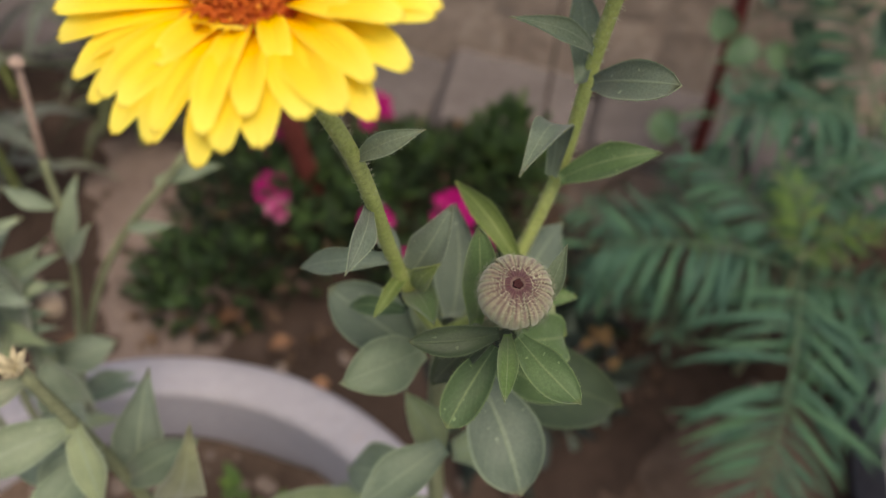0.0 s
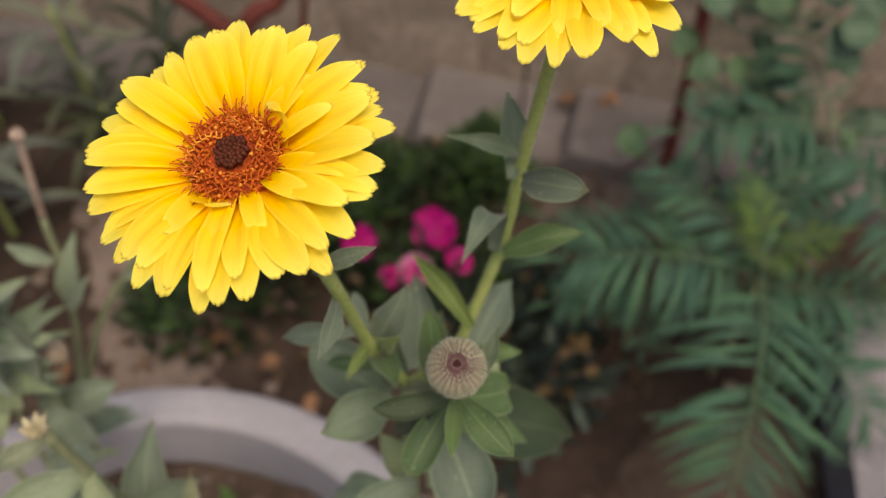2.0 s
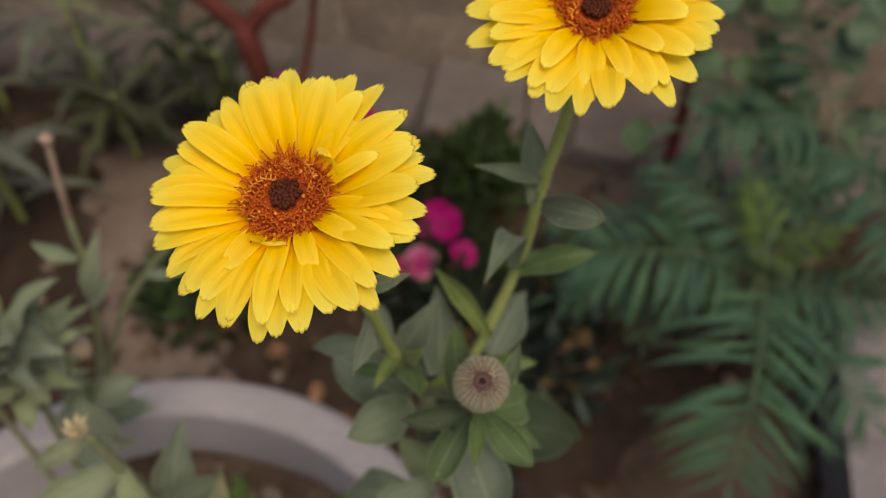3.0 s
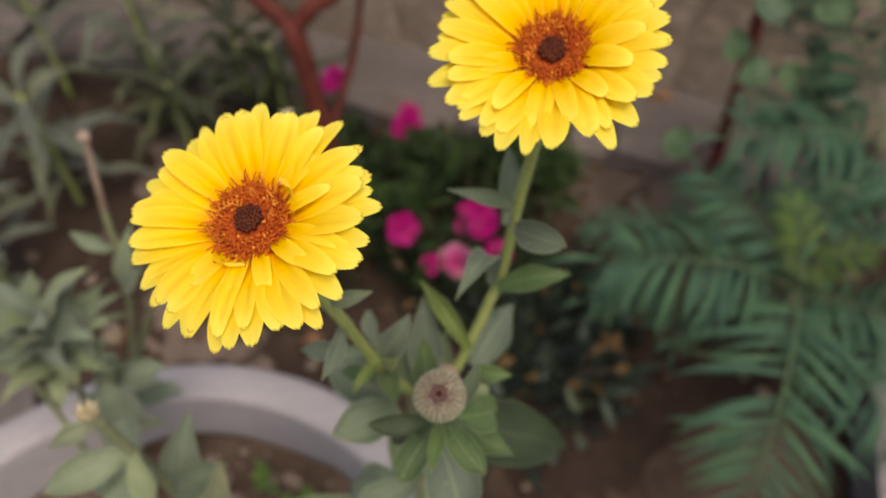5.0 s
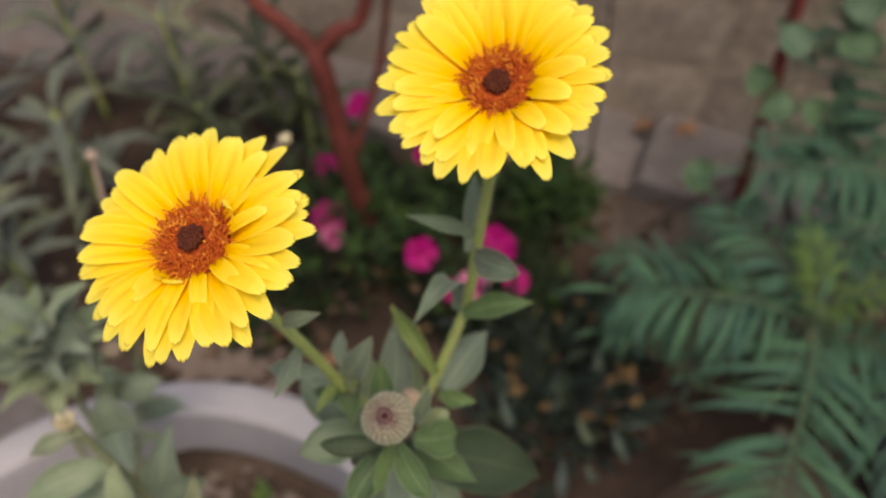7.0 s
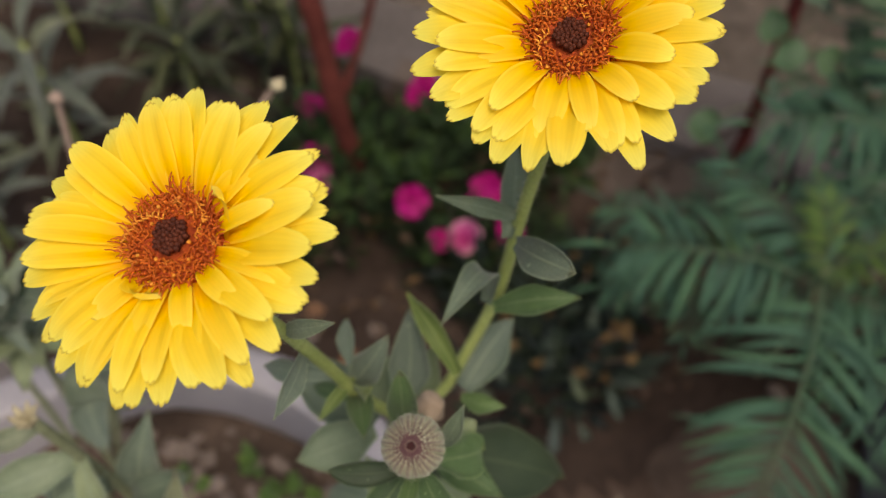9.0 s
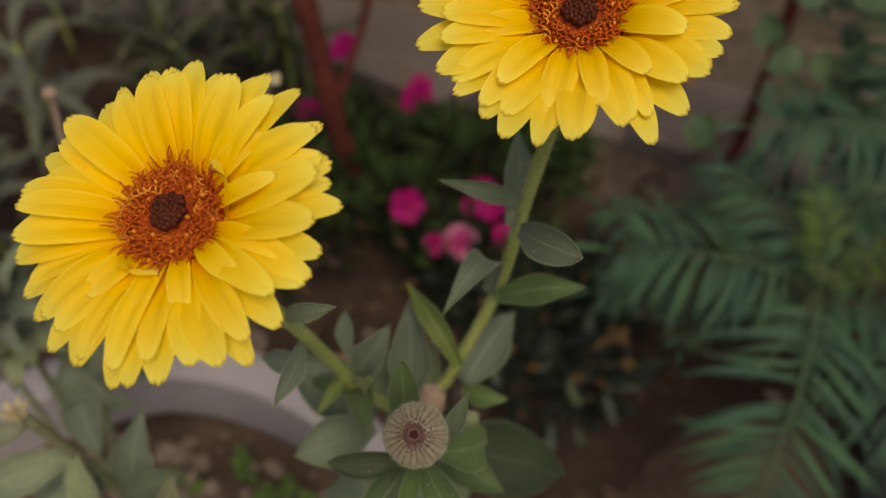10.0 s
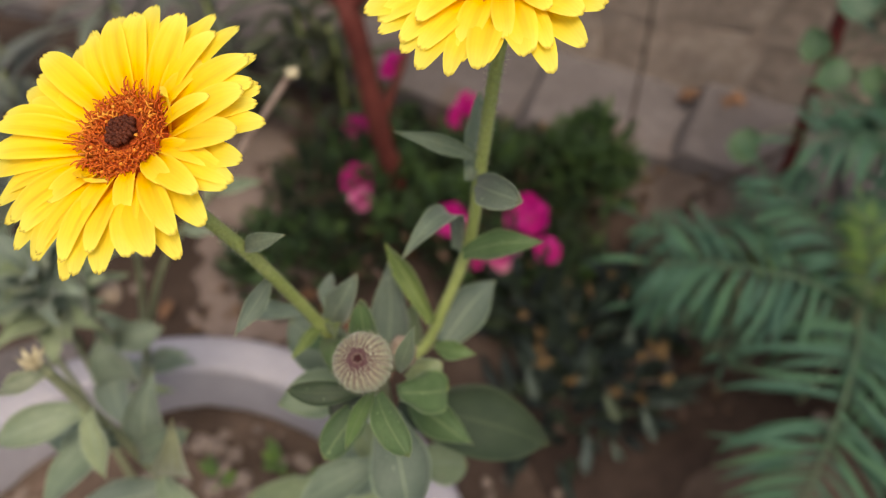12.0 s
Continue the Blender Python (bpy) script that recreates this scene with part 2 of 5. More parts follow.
LEAF_YELLOW = leaf_material("ageing_leaf", (0.185, 0.220, 0.135), (0.275, 0.302, 0.205), (0.32, 0.342, 0.245))
FROND = leaf_material("frond_leaf", (0.04525, 0.1152, 0.07404), (0.07198, 0.1624, 0.1069), (0.08226, 0.1748, 0.1172), vary=0.22, sheen=0.0, rough=0.75)
FROND_RIB = rough_material("frond_rib", [(0.3, (0.055, 0.10, 0.058)), (0.7, (0.09, 0.14, 0.08))], 60, 500, 0.6, 0.0005)
FROND_YOUNG = leaf_material("young_frond_leaf", (0.0765, 0.153, 0.02975), (0.119, 0.2125, 0.0425), (0.136, 0.2295, 0.068))
# blue-green leaf, its colour lowered to paint shade inside the withered bush
BLUE_BUSH_SHADED = leaf_material("shaded_blue_green_bush_leaf", (0.009391, 0.02012, 0.01543), (0.03689, 0.05769, 0.04696), (0.04025, 0.05702, 0.04561), vary=0.55, sheen=0.0, rough=0.7)
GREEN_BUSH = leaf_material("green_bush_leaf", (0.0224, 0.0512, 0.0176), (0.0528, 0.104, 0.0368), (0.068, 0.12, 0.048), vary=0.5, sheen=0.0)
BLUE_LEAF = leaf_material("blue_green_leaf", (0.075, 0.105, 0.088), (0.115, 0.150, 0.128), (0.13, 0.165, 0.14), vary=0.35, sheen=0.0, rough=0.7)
# bush green darkened to hold the shadows between the leaves
BUSH_SHADED = leaf_material("shaded_bush_leaf", (0.005658, 0.01471, 0.005092), (0.0215, 0.04187, 0.01527), (0.02829, 0.05092, 0.02263), vary=0.7, sheen=0.0, rough=0.7)
# darker copy of the marigold leaf, with shade put into the colour
LEAF_SHADED = leaf_material("shaded_marigold_leaf", (0.024, 0.04509, 0.02109), (0.04073, 0.06545, 0.032), (0.05818, 0.08509, 0.04364))
# dusty leaf; its pale colour also makes up for shade below the left flower
LEAF_DUSTY_LIT = leaf_material("dusty_lit_marigold_leaf", (0.166, 0.220, 0.156), (0.236, 0.294, 0.218), (0.266, 0.325, 0.242))
OLIVE_LEAF = leaf_material("olive_leaf", (0.035, 0.046, 0.026), (0.075, 0.09, 0.052), (0.09, 0.105, 0.065), vary=0.4, sheen=0.0)
GREY_LEAF = leaf_material("grey_leaf", (0.085, 0.108, 0.078), (0.16, 0.185, 0.145), (0.20, 0.225, 0.18), vary=0.4)
ROUND_LEAF = leaf_material("round_leaf", (0.048, 0.104, 0.060), (0.085, 0.155, 0.095), (0.11, 0.18, 0.115))
YELLOW = petal_material("yellow_petal", (0.95, 0.39, 0.001), (0.975, 0.66, 0.003), (0.98, 0.86, 0.15), line=0.022, through_light=0.42)
PINK = petal_material("pink_petal", (0.30, 0.002, 0.105), (0.34, 0.003, 0.13), (0.39, 0.008, 0.165), through_light=0.25)
PALE_PINK = petal_material("pale_pink_petal", (0.36, 0.008, 0.13), (0.44, 0.05, 0.20), (0.50, 0.28, 0.33), through_light=0.25)
WITHERED = petal_material("withered_petal", (0.13, 0.08, 0.03), (0.20, 0.125, 0.052), (0.25, 0.175, 0.10), through_light=0.2)
ORANGE_TUBE = rough_material("orange_floret", [(0.3, (0.3784, 0.0473, 0.00688)), (0.58, (0.5676, 0.1247, 0.0129)), (0.80, (0.7396, 0.344, 0.0602))], 260, 1800, 0.6, 0.0002)
POLLEN = rough_material("golden_pollen", [(0.3, (0.66, 0.20, 0.02)), (0.7, (0.84, 0.36, 0.05))], 300, 1800, 0.7, 0.0002)
DARK_FLORET = rough_material("dark_floret", [(0.3, (0.045, 0.008, 0.003)), (0.7, (0.12, 0.024, 0.008))], 500, 2500, 0.65, 0.0002)
DISC_BASE = rough_material("disc_base", [(0.3, (0.272, 0.032, 0.0064)), (0.7, (0.416, 0.068, 0.0112))], 300, 1500, 0.7, 0.0003)
BUD_GREEN = rough_material("bud_bract", [(0.3, (0.17, 0.19, 0.10)), (0.7, (0.28, 0.29, 0.17))], 200, 2200, 0.7, 0.0003)
BUD_DARK = rough_material("bud_seam", [(0.3, (0.12, 0.075, 0.07)), (0.7, (0.20, 0.145, 0.125))], 220, 1500, 0.8, 0.0002)
BUD_HOLE = rough_material("bud_opening", [(0.3, (0.018, 0.004, 0.005)), (0.7, (0.045, 0.008, 0.010))], 500, 2000, 0.7, 0.0002)
HAIR = rough_material("pale_hair", [(0.3, (0.42, 0.44, 0.31)), (0.7, (0.56, 0.58, 0.43))], 300, 1500, 0.7, 0.0001)
BEIGE = rough_material("beige_bud", [(0.3, (0.27, 0.20, 0.15)), (0.7, (0.38, 0.30, 0.23))], 200, 1500, 0.85, 0.0004)
CUT = rough_material("cut_stem_end", [(0.3, (0.36, 0.31, 0.20)), (0.7, (0.50, 0.44, 0.30))], 300, 1500, 0.8, 0.0003)


# ---- building helpers ----
def to_mesh(name, verts, faces, uvs=None, smooth=True):
    me = bpy.data.meshes.new(name)
    me.from_pydata([tuple(v) for v in verts], [], faces)
    if uvs is not None:
        layer = me.uv_layers.new(name="UVMap")
        flat = np.array([uvs[lp.vertex_index] for lp in me.loops], dtype=np.float32).ravel()
        layer.data.foreach_set("uv", flat)
    if smooth:
        me.polygons.foreach_set("use_smooth", [True] * len(me.polygons))
    me.update()
    return me


def part(name, me, mat, parent=None, label="", m=None):
    """Links a mesh as one object, under a thing or a part."""
    if not me.materials:
        me.materials.append(mat)
    ob = new(name, me)
    if parent is not None:
        ob.parent = parent
    if m is not None:
        ob.matrix_basis = m
    if label:
        tagged(ob, label)
    return ob


def thing(name, at, label, category, group=""):
    e = new(name)
    e.location = at
    e.empty_display_size = 0.02
    return tagged(e, label, category, group)


class Soup:
    """Collects vertices, faces and UVs of several pieces for one mesh."""

    def __init__(self):
        self.v, self.f, self.uv = [], [], []

    def add(self, verts, faces, uvs=None):
        k = len(self.v)
        self.v += [tuple(x) for x in verts]
        self.f += [tuple(i + k for i in f) for f in faces]
        self.uv += list(uvs) if uvs is not None else [(0.5, 0.5)] * len(verts)

    def mesh(self, name, smooth=True):
        return to_mesh(name, self.v, self.f, self.uv, smooth)


def smooth_path(points, n):
    """Catmull-Rom curve through a few points."""
    p = [Vector(q) for q in points]
    p = [p[0] * 2 - p[1]] + p + [p[-1] * 2 - p[-2]]
    out = []
    segs = len(p) - 3
    for i in range(n + 1):
        s = i / n * segs
        k = min(int(s), segs - 1)
        u = s - k
        a, b, c, d = p[k:k + 4]
        out.append(0.5 * ((2 * b) + (c - a) * u + (2 * a - 5 * b + 4 * c - d) * u * u + (3 * b - a - 3 * c + d) * u ** 3))
    return out


def tube(points, r0, r1, n=14, sides=8, ribs=0.0, wobble=0.0, rng=None, caps=True):
    """Tapered stem along a smooth path; ribs gives it lengthwise ridges."""
    path = smooth_path(points, n)
    verts, faces, uvs = [], [], []
    side = None
    for i, q in enumerate(path):
        t = (path[min(i + 1, n)] - path[max(i - 1, 0)]).normalized()
        if side is None:
            side = t.orthogonal().normalized()
        side = (side - t * side.dot(t)).normalized()
        up = t.cross(side)
        r = r0 + (r1 - r0) * i / n
        if wobble and rng:
            r *= 1 + rng.uniform(-wobble, wobble)
        for k in range(sides):
            a = 2 * math.pi * k / sides
            rr = r * (1 + ribs * (1 if k % 2 else -1))
            verts.append(q + (side * math.cos(a) + up * math.sin(a)) * rr)
            uvs.append((i / n, k / sides))
    for i in range(n):
        for k in range(sides):
            k2 = (k + 1) % sides
            faces.append((i * sides + k, i * sides + k2, (i + 1) * sides + k2, (i + 1) * sides + k))
    if caps:
        faces.append(tuple(range(sides))[::-1])
        faces.append(tuple(n * sides + k for k in range(sides)))
    return verts, faces, uvs


def blade(base, tip, width, up=(0, -0.45, 0.9), sag=0.12, fold=0.16, wave=0.05, seed=0, widest=0.5, neck=0.38, thick=0.0004, nu=12, nv=4, round_tip=0.0, twist=0.0):
    """A leaf from base to tip. sag: arch of the midrib, fold: V of the two halves, widest: place of the greatest width,
    neck: width at the base, round_tip: 0 pointed, 1 rounded."""
    rng = random.Random(seed)
    base, tip, up = Vector(base), Vector(tip), Vector(up)
    t = (tip - base)
    length = t.length
    t.normalize()
    side = t.cross(up)
    if side.length < 1e-3:
        side = t.cross(Vector((1, 0, 0)))
    side.normalize()
    nrm = side.cross(t)
    ph = rng.uniform(0, 6.28)
    bend = rng.uniform(-0.05, 0.05) * length
    top, bottom, uvs = [], [], []
    for i in range(nu + 1):
        u = i / nu
        if u < widest:
            w = neck + (1 - neck) * math.sin(math.pi / 2 * (u / widest)) ** 1.3
        else:
            x = (u - widest) / (1 - widest)
            w = (1 - x ** (1.3 + 2.2 * round_tip)) ** (1.0 - 0.45 * round_tip)
        w = max(w, 0.02) * width / 2
        c = base + t * (length * u) + nrm * (sag * length * 4 * u * (1 - u)) + side * (bend * math.sin(math.pi * u))
        tw = twist * u
        s2 = side * math.cos(tw) + nrm * math.sin(tw)
        n2 = nrm * math.cos(tw) - side * math.sin(tw)
        for j in range(nv + 1):
            v = j / nv * 2 - 1
            h = fold * abs(v) ** 1.3 * w + wave * width * math.sin(9 * u + ph + (1.4 if v > 0 else 0)) * abs(v) ** 2
            q = c + s2 * (v * w) + n2 * h
            top.append(q + n2 * thick / 2)
            bottom.append(q - n2 * thick / 2)
            uvs.append((u, (v + 1) / 2))
    k = len(top)
    faces = []
    m = nv + 1
    for i in range(nu):
        for j in range(nv):
            a, b, c, d = i * m + j, i * m + j + 1, (i + 1) * m + j + 1, (i + 1) * m + j
            faces.append((a, b, c, d))
            faces.append((a + k, d + k, c + k, b + k))
    rim = [i * m for i in range(nu + 1)] + [nu * m + j for j in range(1, m)] + [i * m + nv for i in range(nu - 1, -1, -1)] + [j for j in range(nv - 1, 0, -1)]
    for a, b in zip(rim, rim[1:] + rim[:1]):
        faces.append((a, a + k, b + k, b))
    return top + bottom, faces, uvs + uvs


def sheet(base, tip, width, **kw):
    """Thin leaf for things further off: one surface only at the edges' thickness."""
    kw.setdefault("nu", 6)
    kw.setdefault("nv", 2)
    return blade(base, tip, width, **kw)


def blob(c, r, seed=0, squash=1.0, rough=0.18, sub=2):
    """A lump: an icosphere with uneven radius."""
    bm = bmesh.new()
    bmesh.ops.create_icosphere(bm, subdivisions=sub, radius=1.0)
    off = Vector((seed * 1.7, seed * 0.9, seed * 2.3))
    verts = []
    for v in bm.verts:
        d = v.co * (1 + rough * noise.noise(v.co * 1.6 + off) * 2)
        verts.append((c[0] + d.x * r, c[1] + d.y * r, c[2] + d.z * r * squash))
    faces = [tuple(v.index for v in f.verts) for f in bm.faces]
    bm.free()
    return verts, faces


def lathe(profile, sides, wobble=0.0, seed=0):
    """Turns a profile of (radius, height) round the z axis; open at both ends."""
    verts, faces = [], []
    for i, (r, z) in enumerate(profile):
        for k in range(sides):
            a = 2 * math.pi * k / sides
            d = 1 + wobble * noise.noise(Vector((math.cos(a) * 2, math.sin(a) * 2, z * 8 + seed)))
            verts.append((r * d * math.cos(a), r * d * math.sin(a), z + wobble * 0.5 * r * noise.noise(Vector((math.cos(a) * 3, math.sin(a) * 3, seed + 9.0)))))
    for i in range(len(profile) - 1):
        for k in range(sides):
            k2 = (k + 1) % sides
            faces.append((i * sides + k, i * sides + k2, (i + 1) * sides + k2, (i + 1) * sides + k))
    return verts, faces


def frame_matrix(at, normal, spin=0.0):
    """A pose at a place with its z along normal."""
    n = Vector(normal).normalized()
    return Matrix.Translation(at) @ n.to_track_quat("Z", "Y").to_matrix().to_4x4() @ Matrix.Rotation(spin, 4, "Z")


# ---- ground ----
def ground_height(x, y):
    near = math.exp(-((x * x + (y - 0.5) ** 2) / 9.0))
    return near * (0.012 * noise.noise(Vector((x * 6, y * 6, 0.3))) + 0.006 * noise.noise(Vector((x * 23, y * 23, 1.7))))


def build_ground():
    near = [i * 0.035 for i in range(-45, 46)]
    far = [2.2, 3.5, 6, 12, 30, 90, 260]
    xs = [-f for f in reversed(far)] + near + far
    verts = [(x, y + 0.5, ground_height(x, y + 0.5)) for y in xs for x in xs]
    n = len(xs)
    faces = [(j * n + i, j * n + i + 1, (j + 1) * n + i + 1, (j + 1) * n + i) for j in range(n - 1) for i in range(n - 1)]
    ob = part("ground", to_mesh("ground", verts, faces), SOIL)
    tagged(ob, "bare dry brown garden soil with small clods", "ground", "", "structure")


build_ground()


def scatter_lumps(name, count, area, size, mat, label, category, z0=None, parent=None, seed=1, keep=None):
    rng = random.Random(seed)
    s = Soup()
    while count:
        x, y = rng.uniform(area[0], area[1]), rng.uniform(area[2], area[3])
        if keep and not keep(x, y):
            continue
        r = size * rng.uniform(0.4, 1.3) ** 2
        z = (ground_height(x, y) if z0 is None else z0) + r * 0.25
        s.add(*blob((x, y, z), r, rng.uniform(0, 50), rng.uniform(0.5, 0.9), 0.25, 1))
        count -= 1
    ob = part(name, s.mesh(name, False), mat, parent)
    if parent is None:
        tagged(ob, label, category, "", "stuff")
    return ob


def build_earth_strip(points, half, label, mat=None):
    """A strip of paler dry, plain brown or shade-darkened earth, a little raised."""
    n, m = 60, 30
    path = smooth_path(points, n)
    cross = Vector((points[-1][1] - points[0][1], points[0][0] - points[-1][0], 0)).normalized()
    verts, faces = [], []
    for i, q in enumerate(path):
        for j in range(m + 1):
            v = j / m * 2 - 1
            w = half + 0.03 * noise.noise(Vector((i * 0.3, v * 1.5, 2.0)))
            x, y = q.x + v * w * cross.x, q.y + v * w * cross.y
            h = 0.010 * (1 - v ** 4) * math.sin(math.pi * min(1, max(0, i / n))) ** 0.4
            verts.append((x, y, ground_height(x, y) - 0.003 + h + 0.002 * noise.noise(Vector((x * 50, y * 50, 4.0)))))
    faces = [(i * (m + 1) + j, i * (m + 1) + j + 1, (i + 1) * (m + 1) + j + 1, (i + 1) * (m + 1) + j) for i in range(n) for j in range(m)]
    ob = part("ground_path", to_mesh("ground_path", verts, faces), mat or DRY_SOIL)
    tagged(ob, label, "path", "", "structure")


build_earth_strip([(-0.31, 0.42, 0), (-0.39, 0.60, 0), (-0.46, 0.78, 0), (-0.53, 1.02, 0)], 0.088, "trodden strip of pale dry earth")
build_earth_strip([(0.08, 0.915, 0), (0.22, 0.895, 0), (0.36, 0.865, 0), (0.60, 0.80, 0)], 0.075, "pale dry earth along the foot of the wall", FOOT_SOIL)
# this dark strip paints the shadow at the foot of the withered bush
build_earth_strip([(0.05, 0.40, 0), (0.13, 0.435, 0), (0.22, 0.50, 0), (0.33, 0.57, 0)], 0.085, "brown earth between pot and feathery plants, bush-foot shadow painted in", SHADED_SOIL)
build_earth_strip([(0.235, 0.385, 0), (0.32, 0.41, 0), (0.42, 0.44, 0), (0.54, 0.47, 0)], 0.085, "brown earth under the feathery plants", MID_SOIL)
scatter_lumps("soil_clods", 500, (-0.9, 0.8, 0.25, 1.05), 0.010, SOIL, "small dry clods of brown soil on the ground", "soil", seed=4)
scatter_lumps("gravel", 160, (-0.9, 0.8, 0.25, 1.0), 0.008, PEBBLE, "scattered small grey and brown pebbles on the soil", "gravel", seed=9)

# ---- the stone wall behind the bed ----
WALL_AT, WALL_DIR = Vector((0.13, 1.14, 0)), Vector((0.98, -0.2, 0)).normalized()


def stone_mesh(w, h, d, seed, name):
    """A rough squared stone, its face towards -y, about its centre."""
    bm = bmesh.new()
    bmesh.ops.create_cube(bm, size=1.0)
    bmesh.ops.subdivide_edges(bm, edges=bm.edges[:], cuts=2, use_grid_fill=True)
    for v in bm.verts:
        c = v.co
        big = sum(1 for a in c if abs(a) > 0.49)
        k = {1: 1.0, 2: 0.985, 3: 0.955}.get(big, 1.0)
        p = Vector((c.x * w * (k if abs(c.x) > 0.49 or big > 1 else 1), c.y * d * k, c.z * h * (k if abs(c.z) > 0.49 or big > 1 else 1)))
        q = Vector((p.x * 14 + seed, p.y * 14, p.z * 14 - seed))
        # an uneven quadrilateral face
        lean = Vector((math.sin(seed * 5.1), 0, math.sin(seed * 3.7)))
        p += Vector((lean.x * c.z * 0.030 + 0.012 * math.sin(seed * 9.3) * c.x * c.z, 0, lean.z * c.x * 0.024 + 0.02 * math.cos(seed * 7.9) * c.x * c.z))
        v.co = p + Vector((noise.noise(q), noise.noise(q + Vector((7, 0, 0))), noise.noise(q + Vector((0, 9, 0))))) * 0.0045
    verts = [v.co.copy() for v in bm.verts]
    faces = [tuple(v.index for v in f.verts) for f in bm.faces]
    bm.free()
    return to_mesh(name, verts, faces, smooth=False)


def build_wall():
    rng = random.Random(12)
    turn = Matrix.Rotation(math.atan2(WALL_DIR.y, WALL_DIR.x), 4, "Z")
    length, height, thick = 4.4, 0.64, 0.16
    s = Soup()
    x0, x1, y0, y1 = -length / 2, length / 2, 0.001, thick
    s.add([(x0, y0, -0.05), (x1, y0, -0.05), (x1, y1, -0.05), (x0, y1, -0.05), (x0, y0, height), (x1, y0, height), (x1, y1, height), (x0, y1, height)],
          [(0, 1, 5, 4), (1, 2, 6, 5), (2, 3, 7, 6), (3, 0, 4, 7), (4, 5, 6, 7)])
    wall = part("wall_north", s.mesh("wall_north", False), MORTAR)
    wall.matrix_basis = Matrix.Translation(WALL_AT) @ turn
    tagged(wall, "rough brown stone garden wall with pale grey slabs along its foot", "wall", "", "structure")
    widths = (0.15, 0.18, 0.215, 0.255)
    stones = [[stone_mesh(w, 0.150 + 0.003 * i, 0.10, i * 3.1 + w, "stone") for i in range(3)] for w in widths]
    for row in range(4):
        x = x0 + rng.uniform(0, 0.1)
        while x < x1 - 0.27:
            k = rng.choice((1, 2, 3, 3))
            ob = part("stone", rng.choice(stones[k]), BROWN_STONE, wall)
            ob.matrix_basis = Matrix.Translation((x + widths[k] / 2, 0.0475 - rng.uniform(0, 0.002), 0.085 + row * 0.150 + rng.uniform(-0.006, 0.003))) @ Matrix.Rotation(rng.uniform(-0.04, 0.04), 4, "Y") @ Matrix.Rotation(rng.uniform(-0.02, 0.02), 4, "Z")
            x += widths[k] + rng.uniform(-0.004, 0.002)
    # flat slabs laid along the foot of the wall
    slabs = [stone_mesh(w, 0.055, 0.205, 17.0 + w * 31, "paving_slab") for w in widths]
    x = x0 + 0.04
    while x < x1 - 0.27:
        k = rng.choice((0, 1, 2, 3))
        ob = part("paving_slab", slabs[k], STONE, wall)
        ob.matrix_basis = Matrix.Translation((x + widths[k] / 2, -0.086 + rng.uniform(-0.012, 0.010), 0.010 + rng.uniform(-0.006, 0.006))) @ Matrix.Rotation(rng.uniform(-0.07, 0.07), 4, "Z") @ Matrix.Rotation(rng.uniform(0.0, 0.05), 4, "X") @ Matrix.Rotation(rng.uniform(-0.03, 0.03), 4, "Y")
        x += widths[k] + rng.uniform(0.004, 0.014)


# ---- the white cement pots ----
def build_pot(at, r, h, label, soil_drop=0.065, rim=0.035, lip=0.045, seed=0, foot=0.62):
    pot = thing("plant_pot", at, label, "plant pot")
    k = r / 0.241
    body = [(r * foot, 0.0), (r * (foot + 0.04), 0.012), (r * max(0.86, foot + 0.02), h - lip - 0.02), (r * max(0.90, foot + 0.03), h - lip - 0.006), (r - 0.006, h - lip), (r, h - lip + 0.006),
            (r + 0.001, h - 0.010), (r - 0.003, h - 0.003), (r - 0.010, h), (r - rim + 0.007, h), (r - rim + 0.004, h - 0.0004), (r - rim + 0.0015, h - 0.002), (r - rim, h - 0.005), (r - rim - 0.0005, h - 0.009),
            (r - rim - 0.003, h - soil_drop - 0.03), (r - rim - 0.004, h - soil_drop - 0.06)]
    v, f = lathe(body, 128, 0.012, seed)
    part("pot_body", to_mesh("pot_body", v, f), CEMENT, pot)
    # soil surface, mounded unevenly
    n, verts, faces = 40, [], []
    rr = r - rim - 0.004
    for i in range(n + 1):
        for j in range(n + 1):
            x, y = (i / n * 2 - 1), (j / n * 2 - 1)
            sx, sy = x * math.sqrt(1 - y * y / 2) * rr, y * math.sqrt(1 - x * x / 2) * rr
            verts.append((sx, sy, h - soil_drop + 0.012 * noise.noise(Vector((sx * 18, sy * 18, seed))) + 0.005 * noise.noise(Vector((sx * 70, sy * 70, seed)))))
    m = n + 1
    faces = [(i * m + j, (i + 1) * m + j, (i + 1) * m + j + 1, i * m + j + 1) for i in range(n) for j in range(n)]
    part("soil", to_mesh("soil", verts, faces), POT_SOIL, pot, "dark crumbly potting soil")
    lim = (rr - 0.01) ** 2
    scatter_lumps("gravel", int(420 * k * k), (-rr, rr, -rr, rr), 0.0062, PEBBLE, "", "", h - soil_drop, pot, seed + 3, lambda x, y: x * x + y * y < lim)
    return pot


POT_AT, POT_R, POT_H = (-0.187, 0.07, 0.0), 0.241, 0.40
build_pot(POT_AT, POT_R, POT_H, "large white cement pot with thick rust-stained rim", seed=2)
POT_SOIL_Z = POT_H - 0.065


